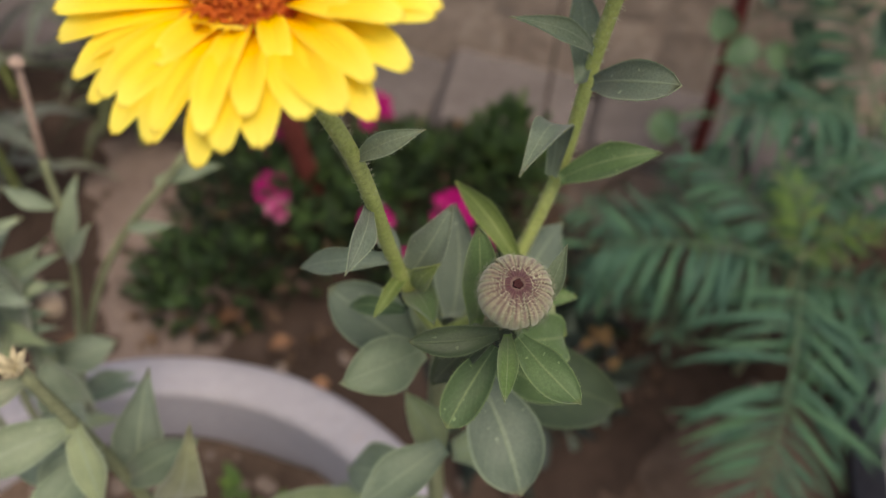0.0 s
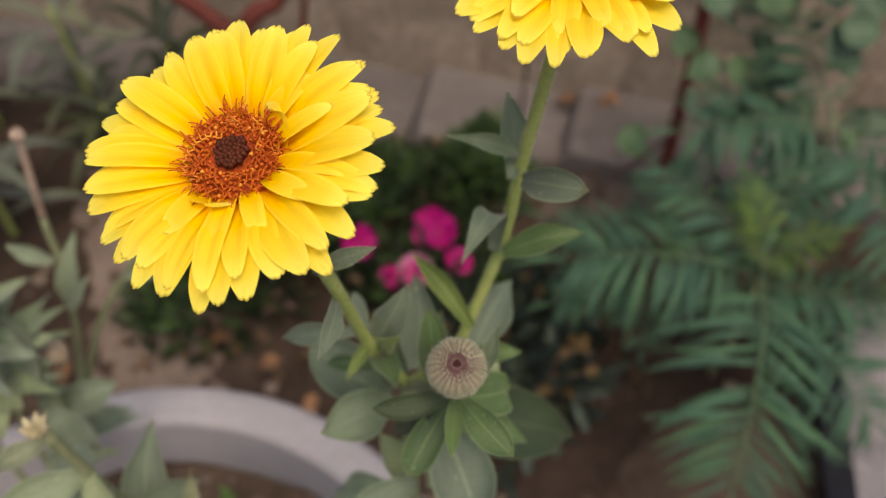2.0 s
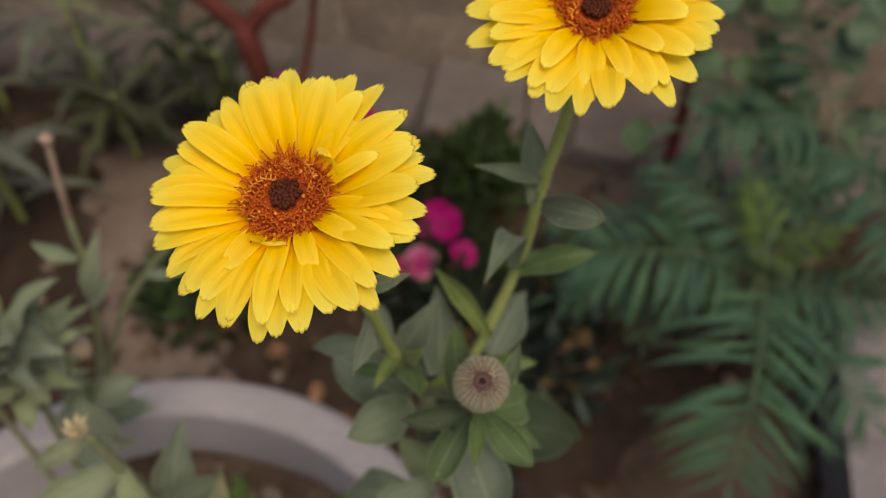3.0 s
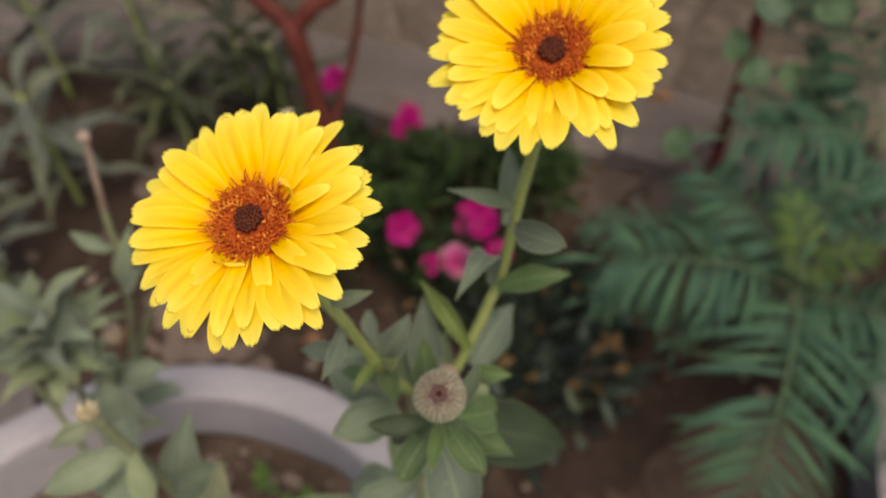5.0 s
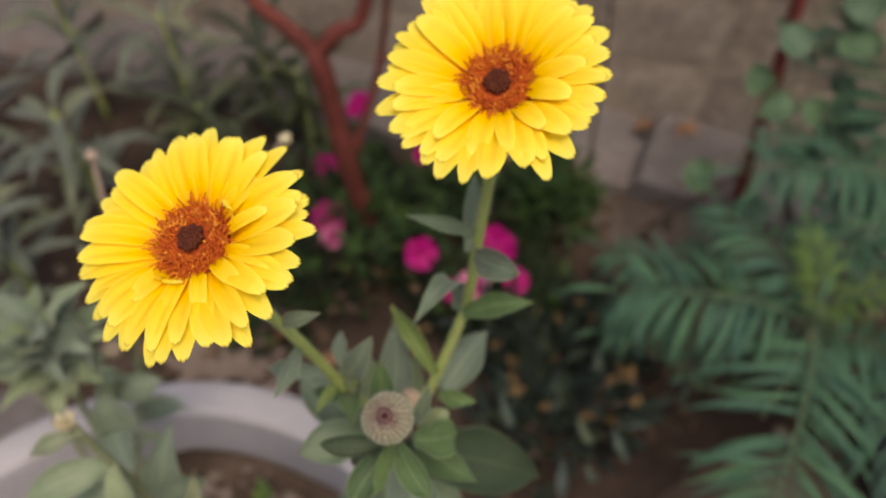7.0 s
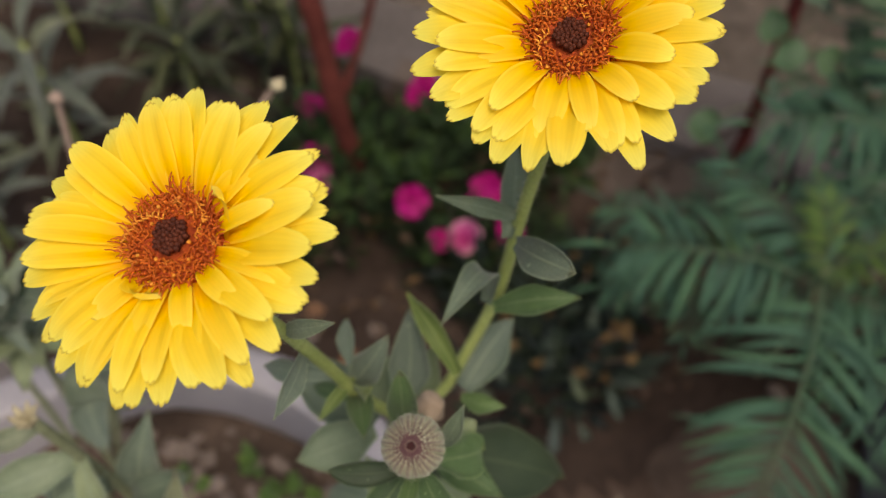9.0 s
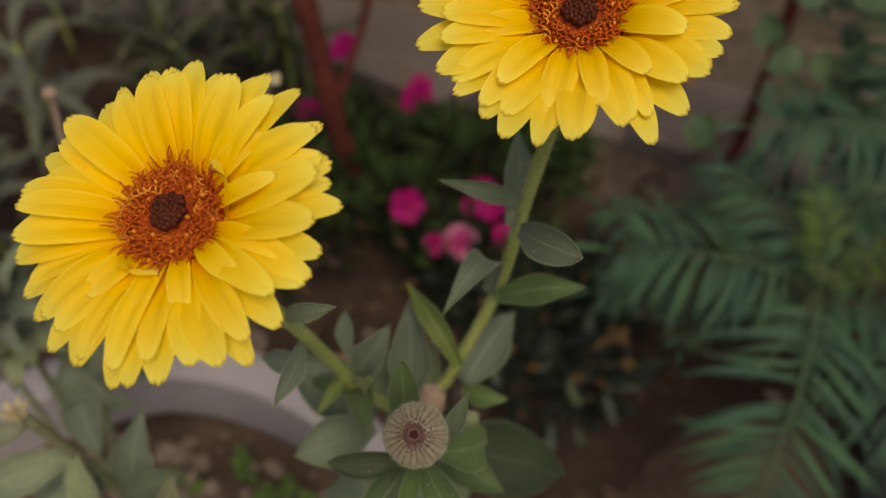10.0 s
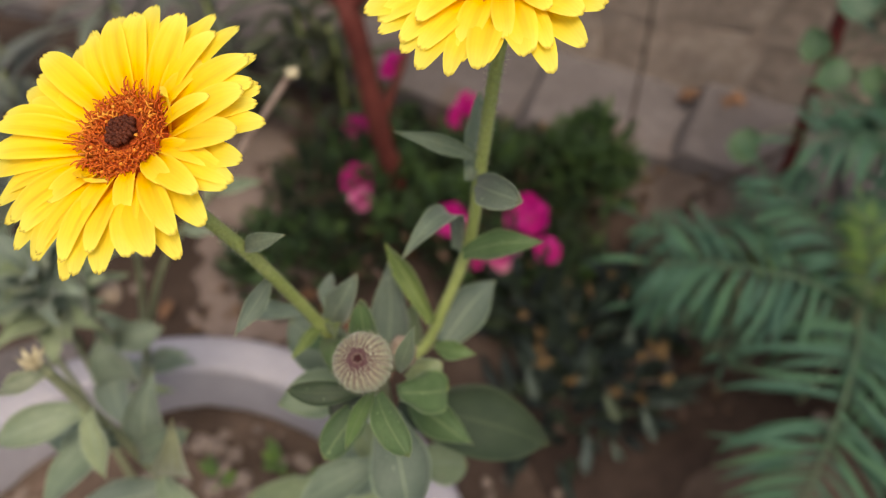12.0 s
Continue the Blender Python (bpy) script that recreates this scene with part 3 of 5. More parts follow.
# ---- pot marigolds ----
def petal_mesh(name, length, width, rise, droop, seed, cup=0.2):
    """A strap petal along +x from the origin, with a three-toothed tip."""
    rng = random.Random(seed)
    nu, nv = 18, 10
    verts, uvs = [], []
    teeth = [rng.uniform(0.008, 0.026), rng.uniform(0.008, 0.026)]
    skew = rng.uniform(-0.08, 0.08)
    ridge = rng.uniform(0.02, 0.05)
    for i in range(nu + 1):
        u = i / nu
        w = 0.34 + 0.66 * math.sin(math.pi / 2 * min(u / 0.58, 1)) ** 1.2
        if u > 0.60:
            x = (u - 0.60) / 0.40
            w *= (1 - 0.60 * x ** 2.6)
        for j in range(nv + 1):
            v = j / nv * 2 - 1
            reach = length * u
            if u > 0.86:
                # notches between the three teeth
                g = (u - 0.86) / 0.14
                cut = teeth[0] * math.exp(-((v + 0.4) / 0.14) ** 2) + teeth[1] * math.exp(-((v - 0.4) / 0.14) ** 2) + 0.03 * v * v
                reach -= length * cut * g
            z = rise * math.sin(math.pi * min(u * 0.75, 1)) * length - droop * u ** 2.6 * length
            z += cup * (v * v - 0.35) * width * 0.5 * (1 - 0.5 * u) - ridge * width * math.cos(v * math.pi * 2) * math.sin(math.pi * u)
            verts.append((reach, v * w * width / 2 + skew * length * u * u, z))
            uvs.append((u, (v + 1) / 2))
    m = nv + 1
    faces = [(i * m + j, (i + 1) * m + j, (i + 1) * m + j + 1, i * m + j + 1) for i in range(nu) for j in range(nv)]
    return to_mesh(name, verts, faces, uvs)


PETALS = [petal_mesh("petal", 1.0, 0.27 + 0.03 * (k % 3 - 1), 0.10 + 0.05 * (k % 4) / 3, 0.08 + 0.12 * (k % 5) / 4, k, 0.15 + 0.1 * (k % 2)) for k in range(16)]


def flower_head(parent, at, normal, radius, seed, spin=0.0, tucked=None, cup=0.0, long_side=(0.95, -0.2, 0), short_side=(0.8, -0.6, 0)):
    """A double marigold head: green cup, three rows of petals, a ring of tube florets and a dark eye."""
    rng = random.Random(seed)
    s = Soup()
    v, f = lathe([(0.0006, -0.0125), (0.003, -0.0115), (0.0065, -0.008), (0.0092, -0.0035), (0.0088, -0.001), (0.004, -0.0008), (0.0002, -0.0008)], 26, 0.05, seed)
    s.add(v, f)
    for k in range(22):
        a = k * 2 * math.pi / 22
        d = Vector((math.cos(a), math.sin(a), 0))
        s.add(*blade(d * 0.0055 + Vector((0, 0, -0.008)), d * 0.013 + Vector((0, 0, -0.0015)), 0.0022, up=-d + Vector((0, 0, 0.6)), sag=0.05, nu=6, nv=2, seed=k))
    head = part("flower_head", s.mesh("flower_head"), BUD_GREEN, parent, "wide yellow flower head with a brown eye")
    head.matrix_basis = Matrix.Translation(-Vector(parent.location)) @ frame_matrix(at, normal, spin)
    rows = ((29, 1.0, -0.0020, 0.28, 0.03), (25, 0.97, -0.0010, 0.33, 0.03), (13, 0.87, 0.0002, 0.37, 0.03))
    for row, (count, reach, z, lift, jitter) in enumerate(rows):
        for k in range(count):
            a = 2 * math.pi * (k + 0.5 * row + rng.uniform(-0.2, 0.2)) / count
            ln = radius * reach * rng.uniform(0.945, 1.03) - 0.006
            if row == 2:
                # the short inner petals stand on the open side alone
                if frame_matrix((0, 0, 0), normal, spin + a).col[0].xyz.normalized().dot(Vector(short_side)) < 0.0:
                    continue
                ln *= rng.uniform(0.74, 1.0)
            # the petals that hang out to the open side are a little longer
            ln *= 1 + 0.04 * (frame_matrix((0, 0, 0), normal, spin + a).col[0].xyz.normalized().dot(Vector(long_side)))
            wd = rng.uniform(0.85, 1.12) * (1.10 if row < 2 else 0.92)
            m = Matrix.Rotation(a, 4, "Z") @ Matrix.Translation((0.0065 - 0.0006 * row, 0, z)) @ Matrix.Rotation(-(lift + cup + rng.uniform(-jitter, jitter) * 1.6), 4, "Y") @ Matrix.Rotation(rng.uniform(-0.10, 0.10), 4, "X") @ Matrix.Diagonal((ln, radius * 0.68 * wd, ln, 1))
            part("petal", rng.choice(PETALS), YELLOW, head, m=m)
    if tucked is not None:
        # one short petal curls back over the eye
        c = Soup()
        pts = [Vector((0.0078, -0.0020, 0.0015)), Vector((0.0098, -0.0008, 0.0042)), Vector((0.0100, 0.0014, 0.0048)), Vector((0.0086, 0.0034, 0.0036))]
        path = smooth_path(pts, 10)
        verts, uvs, faces = [], [], []
        for i, q in enumerate(path):
            for j in range(4):
                v = j / 3 * 2 - 1
                verts.append(q + Vector((0.0006 * v * v, v * 0.0013 * (1 - 0.35 * i / 10), 0.0005 * v * v)))
                uvs.append((0.3 + 0.7 * i / 10, j / 3))
        faces = [(i * 4 + j, (i + 1) * 4 + j, (i + 1) * 4 + j + 1, i * 4 + j + 1) for i in range(10) for j in range(3)]
        c.add(verts, faces, uvs)
        for a in tucked:
            part("petal", c.mesh("petal"), YELLOW, head, "short petal curled over the eye", m=Matrix.Rotation(a, 4, "Z") @ Matrix.Translation((-0.002, 0, -0.0006)) @ Matrix.Scale(1.3, 4))
    # bed of the disc
    v, f = lathe([(0.0096, -0.0010), (0.0094, 0.0012), (0.0075, 0.0028), (0.0050, 0.0034), (0.0036, 0.0028), (0.002, 0.0030), (0.0001, 0.0031)], 30, 0.04, seed)
    part("disc", to_mesh("disc", v, f), DISC_BASE, head, "orange-brown disc of the flower")
    # open tube florets with forked, curled tips round the eye
    s, tips = Soup(), Soup()
    count = 230
    for k in range(count):
        r = math.sqrt(0.0041 ** 2 + (0.0086 ** 2 - 0.0041 ** 2) * (k + 0.5) / count)
        a = k * 2.39996
        d = Vector((math.cos(a), math.sin(a), 0))
        t = Vector((-d.y, d.x, 0))
        z = 0.0030 - 0.0022 * max(0, (r - 0.006) / 0.0036)
        out = (r - 0.0041) / 0.0049
        hgt = rng.uniform(0.0013, 0.0026) * (0.7 + 0.5 * out)
        lean = out * rng.uniform(0.2, 0.6) + rng.uniform(-0.1, 0.1)
        p0 = d * r + Vector((0, 0, z - 0.0006))
        p1 = p0 + Vector((0, 0, hgt * 0.6)) + d * hgt * 0.3 * lean
        p2 = p0 + Vector((0, 0, hgt)) + d * hgt * lean
        s.add(*tube([p0, p1, p2], 0.00030, 0.00036, 4, 6))
        if k % 15 == 0:
            tips.add(*blob(p2 + Vector((0, 0, 0.0002)), 0.00042, k, 1.0, 0.2, 1))
        if k % 3 != 0:
            for sg in (-1, 1):
                e = p2 + (t * sg * 0.0009 + d * rng.uniform(0.0002, 0.0012)) + Vector((0, 0, rng.uniform(-0.0002, 0.0007)))
                (tips if k % 7 == 1 else s).add(*tube([p2, (p2 + e) / 2 + Vector((0, 0, 0.0004)), e], 0.00023, 0.00013, 3, 4))
        if r > 0.0072 and rng.random() < 0.9:
            e = p2 + d * rng.uniform(0.0010, 0.0030) + t * rng.uniform(-0.0012, 0.0012) + Vector((0, 0, rng.uniform(0.0004, 0.0016)))
            s.add(*tube([p2, (p2 + e) / 2 + Vector((0, 0, 0.0006)), e], 0.00022, 0.00012, 4, 4))
    part("floret_ring", s.mesh("floret_ring"), ORANGE_TUBE, head, "ring of rusty orange open florets")
    part("pollen", tips.mesh("pollen"), POLLEN, head, "golden pollen-covered floret tips")
    s = Soup()
    for k in range(46):
        r = 0.0032 * math.sqrt((k + 0.5) / 46)
        a = k * 2.39996
        s.add(*blob((r * math.cos(a), r * math.sin(a), 0.0040 + 0.0005 * rng.random()), 0.00064, k, 1.5, 0.06, 1))
    part("flower_eye", s.mesh("flower_eye"), DARK_FLORET, head, "dark brown eye of closed florets")
    return head


def add_leaf(plant, base, tip, width, mat=None, **kw):
    """A leaf of a plant, given in the world; the plant stands unturned at its location."""
    o = Vector(plant.location)
    nu = kw.setdefault("nu", 14)
    odd = random.Random(kw.get("seed", 0) + 900)
    kw.setdefault("wave", odd.uniform(0.05, 0.11))
    kw.setdefault("twist", odd.uniform(-0.3, 0.3))
    v, f, uv = blade(Vector(base) - o, Vector(tip) - o, width, **kw)
    # fine hairs along both margins
    rng = random.Random(kw.get("seed", 0) + 500)
    s = Soup()
    s.add(v, f, uv)
    for edge in (0, 4):
        for i in range(2, nu):
            a, b = v[i * 5 + edge], v[(i + 1) * 5 + edge]
            out = (a - v[i * 5 + 2]).normalized()
            for _ in range(5):
                q = a.lerp(b, rng.random())
                w = (b - a).normalized() * 0.00004
                e = q + out * rng.uniform(0.0003, 0.0007) + (b - a).normalized() * rng.uniform(0, 0.0005)
                s.add([q - w, q + w, e], [(0, 1, 2)], [(0.5, 1.0)] * 3)
    return part("leaf", s.mesh("leaf"), mat or LEAF, plant)


def add_stem(plant, points, r0, r1, mat=None, n=20, name="stem", **kw):
    o = Vector(plant.location)
    v, f, uv = tube([Vector(p) - o for p in points], r0, r1, n, 10, **kw)
    return part(name, to_mesh(name, v, f, uv), mat or STEM, plant)


def stem_hair(plant, points, r, count, seed, length=0.0011, name="hair"):
    """Short pale hairs standing off a stem."""
    rng = random.Random(seed)
    o = Vector(plant.location)
    path = smooth_path(points, 60)
    s = Soup()
    for _ in range(count):
        i = rng.randrange(1, 59)
        t = (path[i + 1] - path[i - 1]).normalized()
        side = t.orthogonal().normalized()
        a = rng.uniform(0, 6.283)
        d = (side * math.cos(a) + t.cross(side) * math.sin(a)) + t * rng.uniform(-0.3, 0.5)
        p = path[i] - o
        w = t * 0.00008
        e = p + d.normalized() * (r + length * rng.uniform(0.5, 1.2))
        q = p + d.normalized() * r * 0.9
        s.add([q - w, q + w, e], [(0, 1, 2)])
    return part(name, s.mesh(name), HAIR, plant, "fine pale hairs")


def marigold_bud(plant, at, normal, r, seed, spin=0.0):
    """A closed bud: bracts like the segments of a ball, fringed with pale hairs, round a dark opening."""
    rng = random.Random(seed)
    o = Vector(plant.location)
    core, faces = lathe([(0.0002, -0.98 * r), (0.5 * r, -0.86 * r), (0.86 * r, -0.5 * r), (0.965 * r, 0.0), (0.86 * r, 0.44 * r), (0.55 * r, 0.72 * r), (0.2 * r, 0.80 * r), (0.0002, 0.80 * r)], 36, 0.02, seed)
    bud = part("bud", to_mesh("bud", core, faces), BUD_DARK, plant, "round closed hairy green bud with purple seams")
    bud.matrix_basis = Matrix.Translation(-o) @ frame_matrix(at, normal, spin)
    count = 24
    # one bract: a narrow lens running from the foot to near the opening
    n = 12
    verts, fc, uvs = [], [], []
    for i in range(n + 1):
        th = 2.65 - (2.65 - 0.20) * i / n
        for j in range(5):
            v = j / 4 * 2 - 1
            wid = math.pi / count * (0.84 + 0.14 * min(1.0, th / 1.0))
            rr = r * (1.008 - 0.028 * v * v)
            ph = v * wid
            flat = 0.90 if th < 0.7 else 0.95
            verts.append((rr * math.sin(th) * math.cos(ph), rr * math.sin(th) * math.sin(ph), rr * math.cos(th) * flat))
            uvs.append((i / n, j / 4))
    fc = [(i * 5 + j, i * 5 + j + 1, (i + 1) * 5 + j + 1, (i + 1) * 5 + j) for i in range(n) for j in range(4)]
    bract = to_mesh("bract", verts, fc, uvs)
    for k in range(count):
        part("bract", bract, BRACT, bud, m=Matrix.Rotation(2 * math.pi * (k + rng.uniform(-0.2, 0.2)) / count, 4, "Z") @ Matrix.Diagonal((rng.uniform(0.985, 1.02), rng.uniform(0.85, 1.2), rng.uniform(0.95, 1.03), 1)))
    s = Soup()
    for k in range(14):
        a = k * 2.39996
        q = 0.11 * r * math.sqrt((k + 0.5) / 14)
        s.add(*blob((q * math.cos(a), q * math.sin(a), 0.84 * r), 0.055 * r, k, 1.2, 0.1, 1))
    part("opening", s.mesh("opening"), BUD_HOLE, bud, "dark maroon petal tips in the opening")
    s = Soup()
    for k in range(5200):
        a = 2 * math.pi * (rng.randrange(count) + rng.choice((-0.5, 0.5)) * rng.uniform(0.75, 1.05)) / count
        th = 0.34 + 2.06 * rng.random() ** 0.75
        d = Vector((math.sin(th) * math.cos(a), math.sin(th) * math.sin(a), math.cos(th) * 0.93))
        t = Vector((-math.sin(a), math.cos(a), 0))
        up = Vector((-math.cos(th) * math.cos(a), -math.cos(th) * math.sin(a), math.sin(th)))
        e = d * r * 1.0 + (d * 0.8 + t * rng.uniform(-0.9, 0.9) + up * rng.uniform(-0.2, 0.9)) * r * rng.uniform(0.06, 0.20)
        w = up * 0.00006
        s.add([d * r * 0.98 - w, d * r * 0.98 + w, e], [(0, 1, 2)])
    part("hair", s.mesh("hair"), HAIR, bud, "fringe of fine pale hairs")
    return bud


def build_main_marigold():
    base = (0.0, 0.135, POT_SOIL_Z)
    p = thing("pot_marigold", base, "pot marigold with two open yellow flowers and a round bud", "flower", "pot marigolds")
    fork = (0.004, 0.137, 0.700)
    n1, n2 = Vector((-0.138, -0.306, 0.942)).normalized(), Vector((-0.102, -0.391, 0.915)).normalized()
    f1, f2 = Vector((-0.0223, 0.1062, 0.8359)), Vector((0.0436, 0.1553, 0.8480))
    add_stem(p, [base, (0.004, 0.14, 0.48), (0.002, 0.139, 0.62), fork], 0.0040, 0.0030, DULL_STEM, n=28)
    st1 = [fork, (-0.004, 0.128, 0.733), (-0.008, 0.1235, 0.756), (-0.0118, 0.1135, 0.793), (-0.018, 0.1075, 0.818), f1 - n1 * 0.011]
    st2 = [fork, (0.018, 0.146, 0.703), (0.0255, 0.1515, 0.722), (0.034, 0.157, 0.752), (0.038, 0.1595, 0.786), (0.0415, 0.158, 0.815), f2 - n2 * 0.011]
    st3 = [fork, (0.011, 0.124, 0.722), (0.018, 0.110, 0.748), (0.0195, 0.1005, 0.7685)]
    add_stem(p, st1, 0.0020, 0.00155, n=34)
    add_stem(p, st2, 0.0021, 0.0016, n=34)
    add_stem(p, st3, 0.0022, 0.0017, DULL_STEM, n=20)
    stem_hair(p, st1, 0.0017, 1500, 1)
    stem_hair(p, st2, 0.0019, 1500, 2)
    flower_head(p, f1, n1, 0.0299, 5, 0.2, tucked=(-1.71, 0.72), cup=0.02)
    flower_head(p, f2, n2, 0.0306, 23, 0.9, cup=0.20, long_side=(-0.7, -0.6, 0), short_side=(0.2, -1, 0))
    marigold_bud(p, (0.0194, 0.0975, 0.7767), (0.0, -0.38, 0.925), 0.0073, 3)
    # a smaller, paler bud behind
    add_stem(p, [fork, (0.012, 0.135, 0.712), (0.0172, 0.1290, 0.7270)], 0.0017, 0.0014)
    o = Vector(p.location)
    v, f = blob(Vector((0.0178, 0.1275, 0.7310)) - o, 0.0048, 8, 1.2, 0.12, 3)
    part("small_bud", to_mesh("small_bud", v, f), BEIGE, p, "small pale beige bud")
    # each leaf faces about upwards and to the open side
    open_side = Vector((0.02, 0.0, 0.95))

    def L(base, tip, w, mat=None, **kw):
        base, tip = Vector(base), Vector(tip)
        lean = Vector(kw.pop("lean", (0, 0, 0)))
        kw.setdefault("up", (open_side - (base + tip) / 2).normalized() + lean)
        kw.setdefault("sag", 0.08)
        kw.setdefault("widest", 0.55)
        return add_leaf(p, base, tip, w, mat, **kw)

    # leaves of the right stem
    L((0.0368, 0.1575, 0.7895), (0.0168, 0.1508, 0.8025), 0.0050, LEAF_PALE, sag=0.18, seed=1)
    L((0.0352, 0.1560, 0.7815), (0.0343, 0.1795, 0.7935), 0.0078, LEAF_PALE, sag=0.03, seed=2)
    L((0.0378, 0.1535, 0.7835), (0.0519, 0.1362, 0.7975), 0.0090, LEAF_PALE, sag=0.12, seed=3, round_tip=0.6, widest=0.6)
    L((0.0335, 0.1510, 0.7545), (0.0570, 0.1500, 0.7662), 0.0088, sag=0.12, seed=4)
    L((0.0312, 0.1520, 0.7550), (0.0208, 0.1308, 0.7745), 0.0090, LEAF_PALE, sag=0.42, seed=5, lean=(0.0, 0.5, 0.2))
    L((0.0248, 0.1400, 0.7310), (0.0063, 0.1587, 0.7446), 0.0066, LEAF_BRIGHT, sag=0.12, fold=0.35, seed=6, widest=0.62, neck=0.5)
    L((0.0262, 0.1450, 0.7100), (0.0402, 0.1717, 0.7148), 0.0155, LEAF_PALE, sag=0.04, seed=7, round_tip=0.1, widest=0.45)
    L((0.0265, 0.1350, 0.7260), (0.0402, 0.1316, 0.7300), 0.0064, seed=8, sag=0.14)
    # leaves of the left stem; the first five are coloured paler against the flower's shade
    L((-0.0122, 0.1130, 0.7955), (0.0014, 0.1108, 0.8056), 0.0044, LEAF_DUSTY_LIT, sag=0.12, seed=10)
    L((-0.0112, 0.1172, 0.7774), (-0.0138, 0.0985, 0.7782), 0.0054, LEAF_DUSTY_LIT, sag=0.14, seed=11, lean=(0.4, 0, 0))
    L((-0.0078, 0.1235, 0.7530), (-0.0326, 0.1304, 0.7386), 0.0066, LEAF_DUSTY_LIT, sag=0.14, seed=12)
    L((-0.0050, 0.1285, 0.7390), (0.0060, 0.1322, 0.7628), 0.0098, LEAF_DUSTY_LIT, sag=0.05, seed=13, wave=0.14, fold=0.3)
    L((-0.0072, 0.1350, 0.7370), (-0.0140, 0.1565, 0.7270), 0.0058, LEAF_DUSTY_LIT, seed=22, sag=0.05)
    L((-0.0060, 0.1330, 0.7180), (-0.0233, 0.1384, 0.7117), 0.0056, LEAF, seed=14, sag=0.14)
    L((-0.0045, 0.1300, 0.7300), (0.0033, 0.1085, 0.7470), 0.0078, seed=26, sag=0.12, round_tip=0.2)
    L((-0.0040, 0.1290, 0.7430), (-0.0120, 0.1150, 0.7400), 0.0036, LEAF_BRIGHT, seed=27)
    L((-0.0020, 0.1260, 0.7380), (0.0035, 0.1200, 0.7560), 0.0060, LEAF_BRIGHT, seed=28, lean=(0, -0.2, 0.3))
    # leaves under the bud; the first two have shade painted into their green
    L((0.0172, 0.0975, 0.7620), (-0.0014, 0.0933, 0.7638), 0.0064, LEAF_SHADED, sag=0.08, seed=15, round_tip=0.35)
    L((0.0155, 0.1000, 0.7570), (0.0032, 0.1026, 0.7312), 0.0082, LEAF_SHADED, sag=0.06, seed=19)
    L((0.0192, 0.0992, 0.7590), (0.0181, 0.0800, 0.7650), 0.0044, sag=0.07, seed=16, round_tip=0.2)
    L((0.0212, 0.0975, 0.7610), (0.0331, 0.0818, 0.7618), 0.0080, sag=0.08, seed=17, round_tip=0.5)
    L((0.0172, 0.1020, 0.7500), (0.0070, 0.0852, 0.7425), 0.0092, sag=0.06, seed=18, round_tip=0.7)
    L((0.0228, 0.1065, 0.7455), (0.0349, 0.1148, 0.7356), 0.0124, LEAF, seed=20, round_tip=0.7, sag=0.10)
    L((0.0128, 0.1130, 0.7430), (0.0122, 0.1181, 0.7714), 0.0082, seed=21, sag=0.05, round_tip=0.45)
    L((0.0250, 0.1050, 0.7610), (0.0299, 0.1087, 0.7784), 0.0046, LEAF_PALE, seed=24, fold=0.3)
    L((0.0225, 0.1160, 0.7360), (0.0325, 0.1210, 0.7400), 0.0085, LEAF_PALE, seed=25, round_tip=0.3)
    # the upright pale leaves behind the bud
    L((0.0068, 0.1400, 0.7060), (0.0064, 0.1577, 0.7365), 0.0145, LEAF_DUSTY_LIT, sag=0.03, fold=0.14, seed=36, widest=0.42)
    L((0.0105, 0.1420, 0.6950), (0.0155, 0.1560, 0.7180), 0.0120, LEAF_PALE, sag=0.04, fold=0.12, seed=37)
    L((-0.0010, 0.1400, 0.6930), (-0.0040, 0.1540, 0.7170), 0.0115, LEAF_PALE, sag=0.04, fold=0.12, seed=23)
    # the broad lower leaves; the largest, dark one has shade painted in
    L((-0.0035, 0.1380, 0.6900), (-0.0310, 0.1480, 0.7070), 0.0200, LEAF_PALE, sag=0.06, seed=29, round_tip=0.4)
    L((-0.0010, 0.1290, 0.7050), (-0.0228, 0.1130, 0.7110), 0.0160, LEAF_PALE, sag=0.10, seed=30, round_tip=0.15)
    L((0.0120, 0.1290, 0.6900), (0.0660, 0.1393, 0.6563), 0.0265, LEAF_SHADED, sag=0.06, seed=31, round_tip=0.12, widest=0.5)
    L((0.0180, 0.1270, 0.7060), (0.0427, 0.1106, 0.7101), 0.0118, LEAF, seed=35, sag=0.08)
    L((0.0150, 0.1150, 0.7140), (0.0270, 0.0880, 0.7010), 0.0195, LEAF_PALE, sag=0.12, seed=32, round_tip=0.5)
    L((0.0050, 0.1200, 0.6550), (-0.0070, 0.1300, 0.6780), 0.0120, LEAF_PALE, seed=33)
    L((0.0060, 0.1120, 0.6780), (-0.0180, 0.0960, 0.6680), 0.0150, LEAF_PALE, sag=0.12, seed=34, round_tip=0.2)
    L((0.0030, 0.1380, 0.5600), (-0.0870, 0.1380, 0.5360), 0.0300, LEAF_PALE, seed=41, round_tip=0.3)
    L((0.0030, 0.1380, 0.5300), (-0.0500, 0.1080, 0.5300), 0.0260, LEAF_PALE, seed=42, round_tip=0.3)
    L((0.0090, 0.1380, 0.6200), (0.0300, 0.1500, 0.6000), 0.0200, LEAF_PALE, seed=38, round_tip=0.4)
    L((-0.0010, 0.1360, 0.6000), (-0.0350, 0.1450, 0.5850), 0.0220, LEAF_PALE, seed=39, round_tip=0.4)
    return p


build_main_marigold()


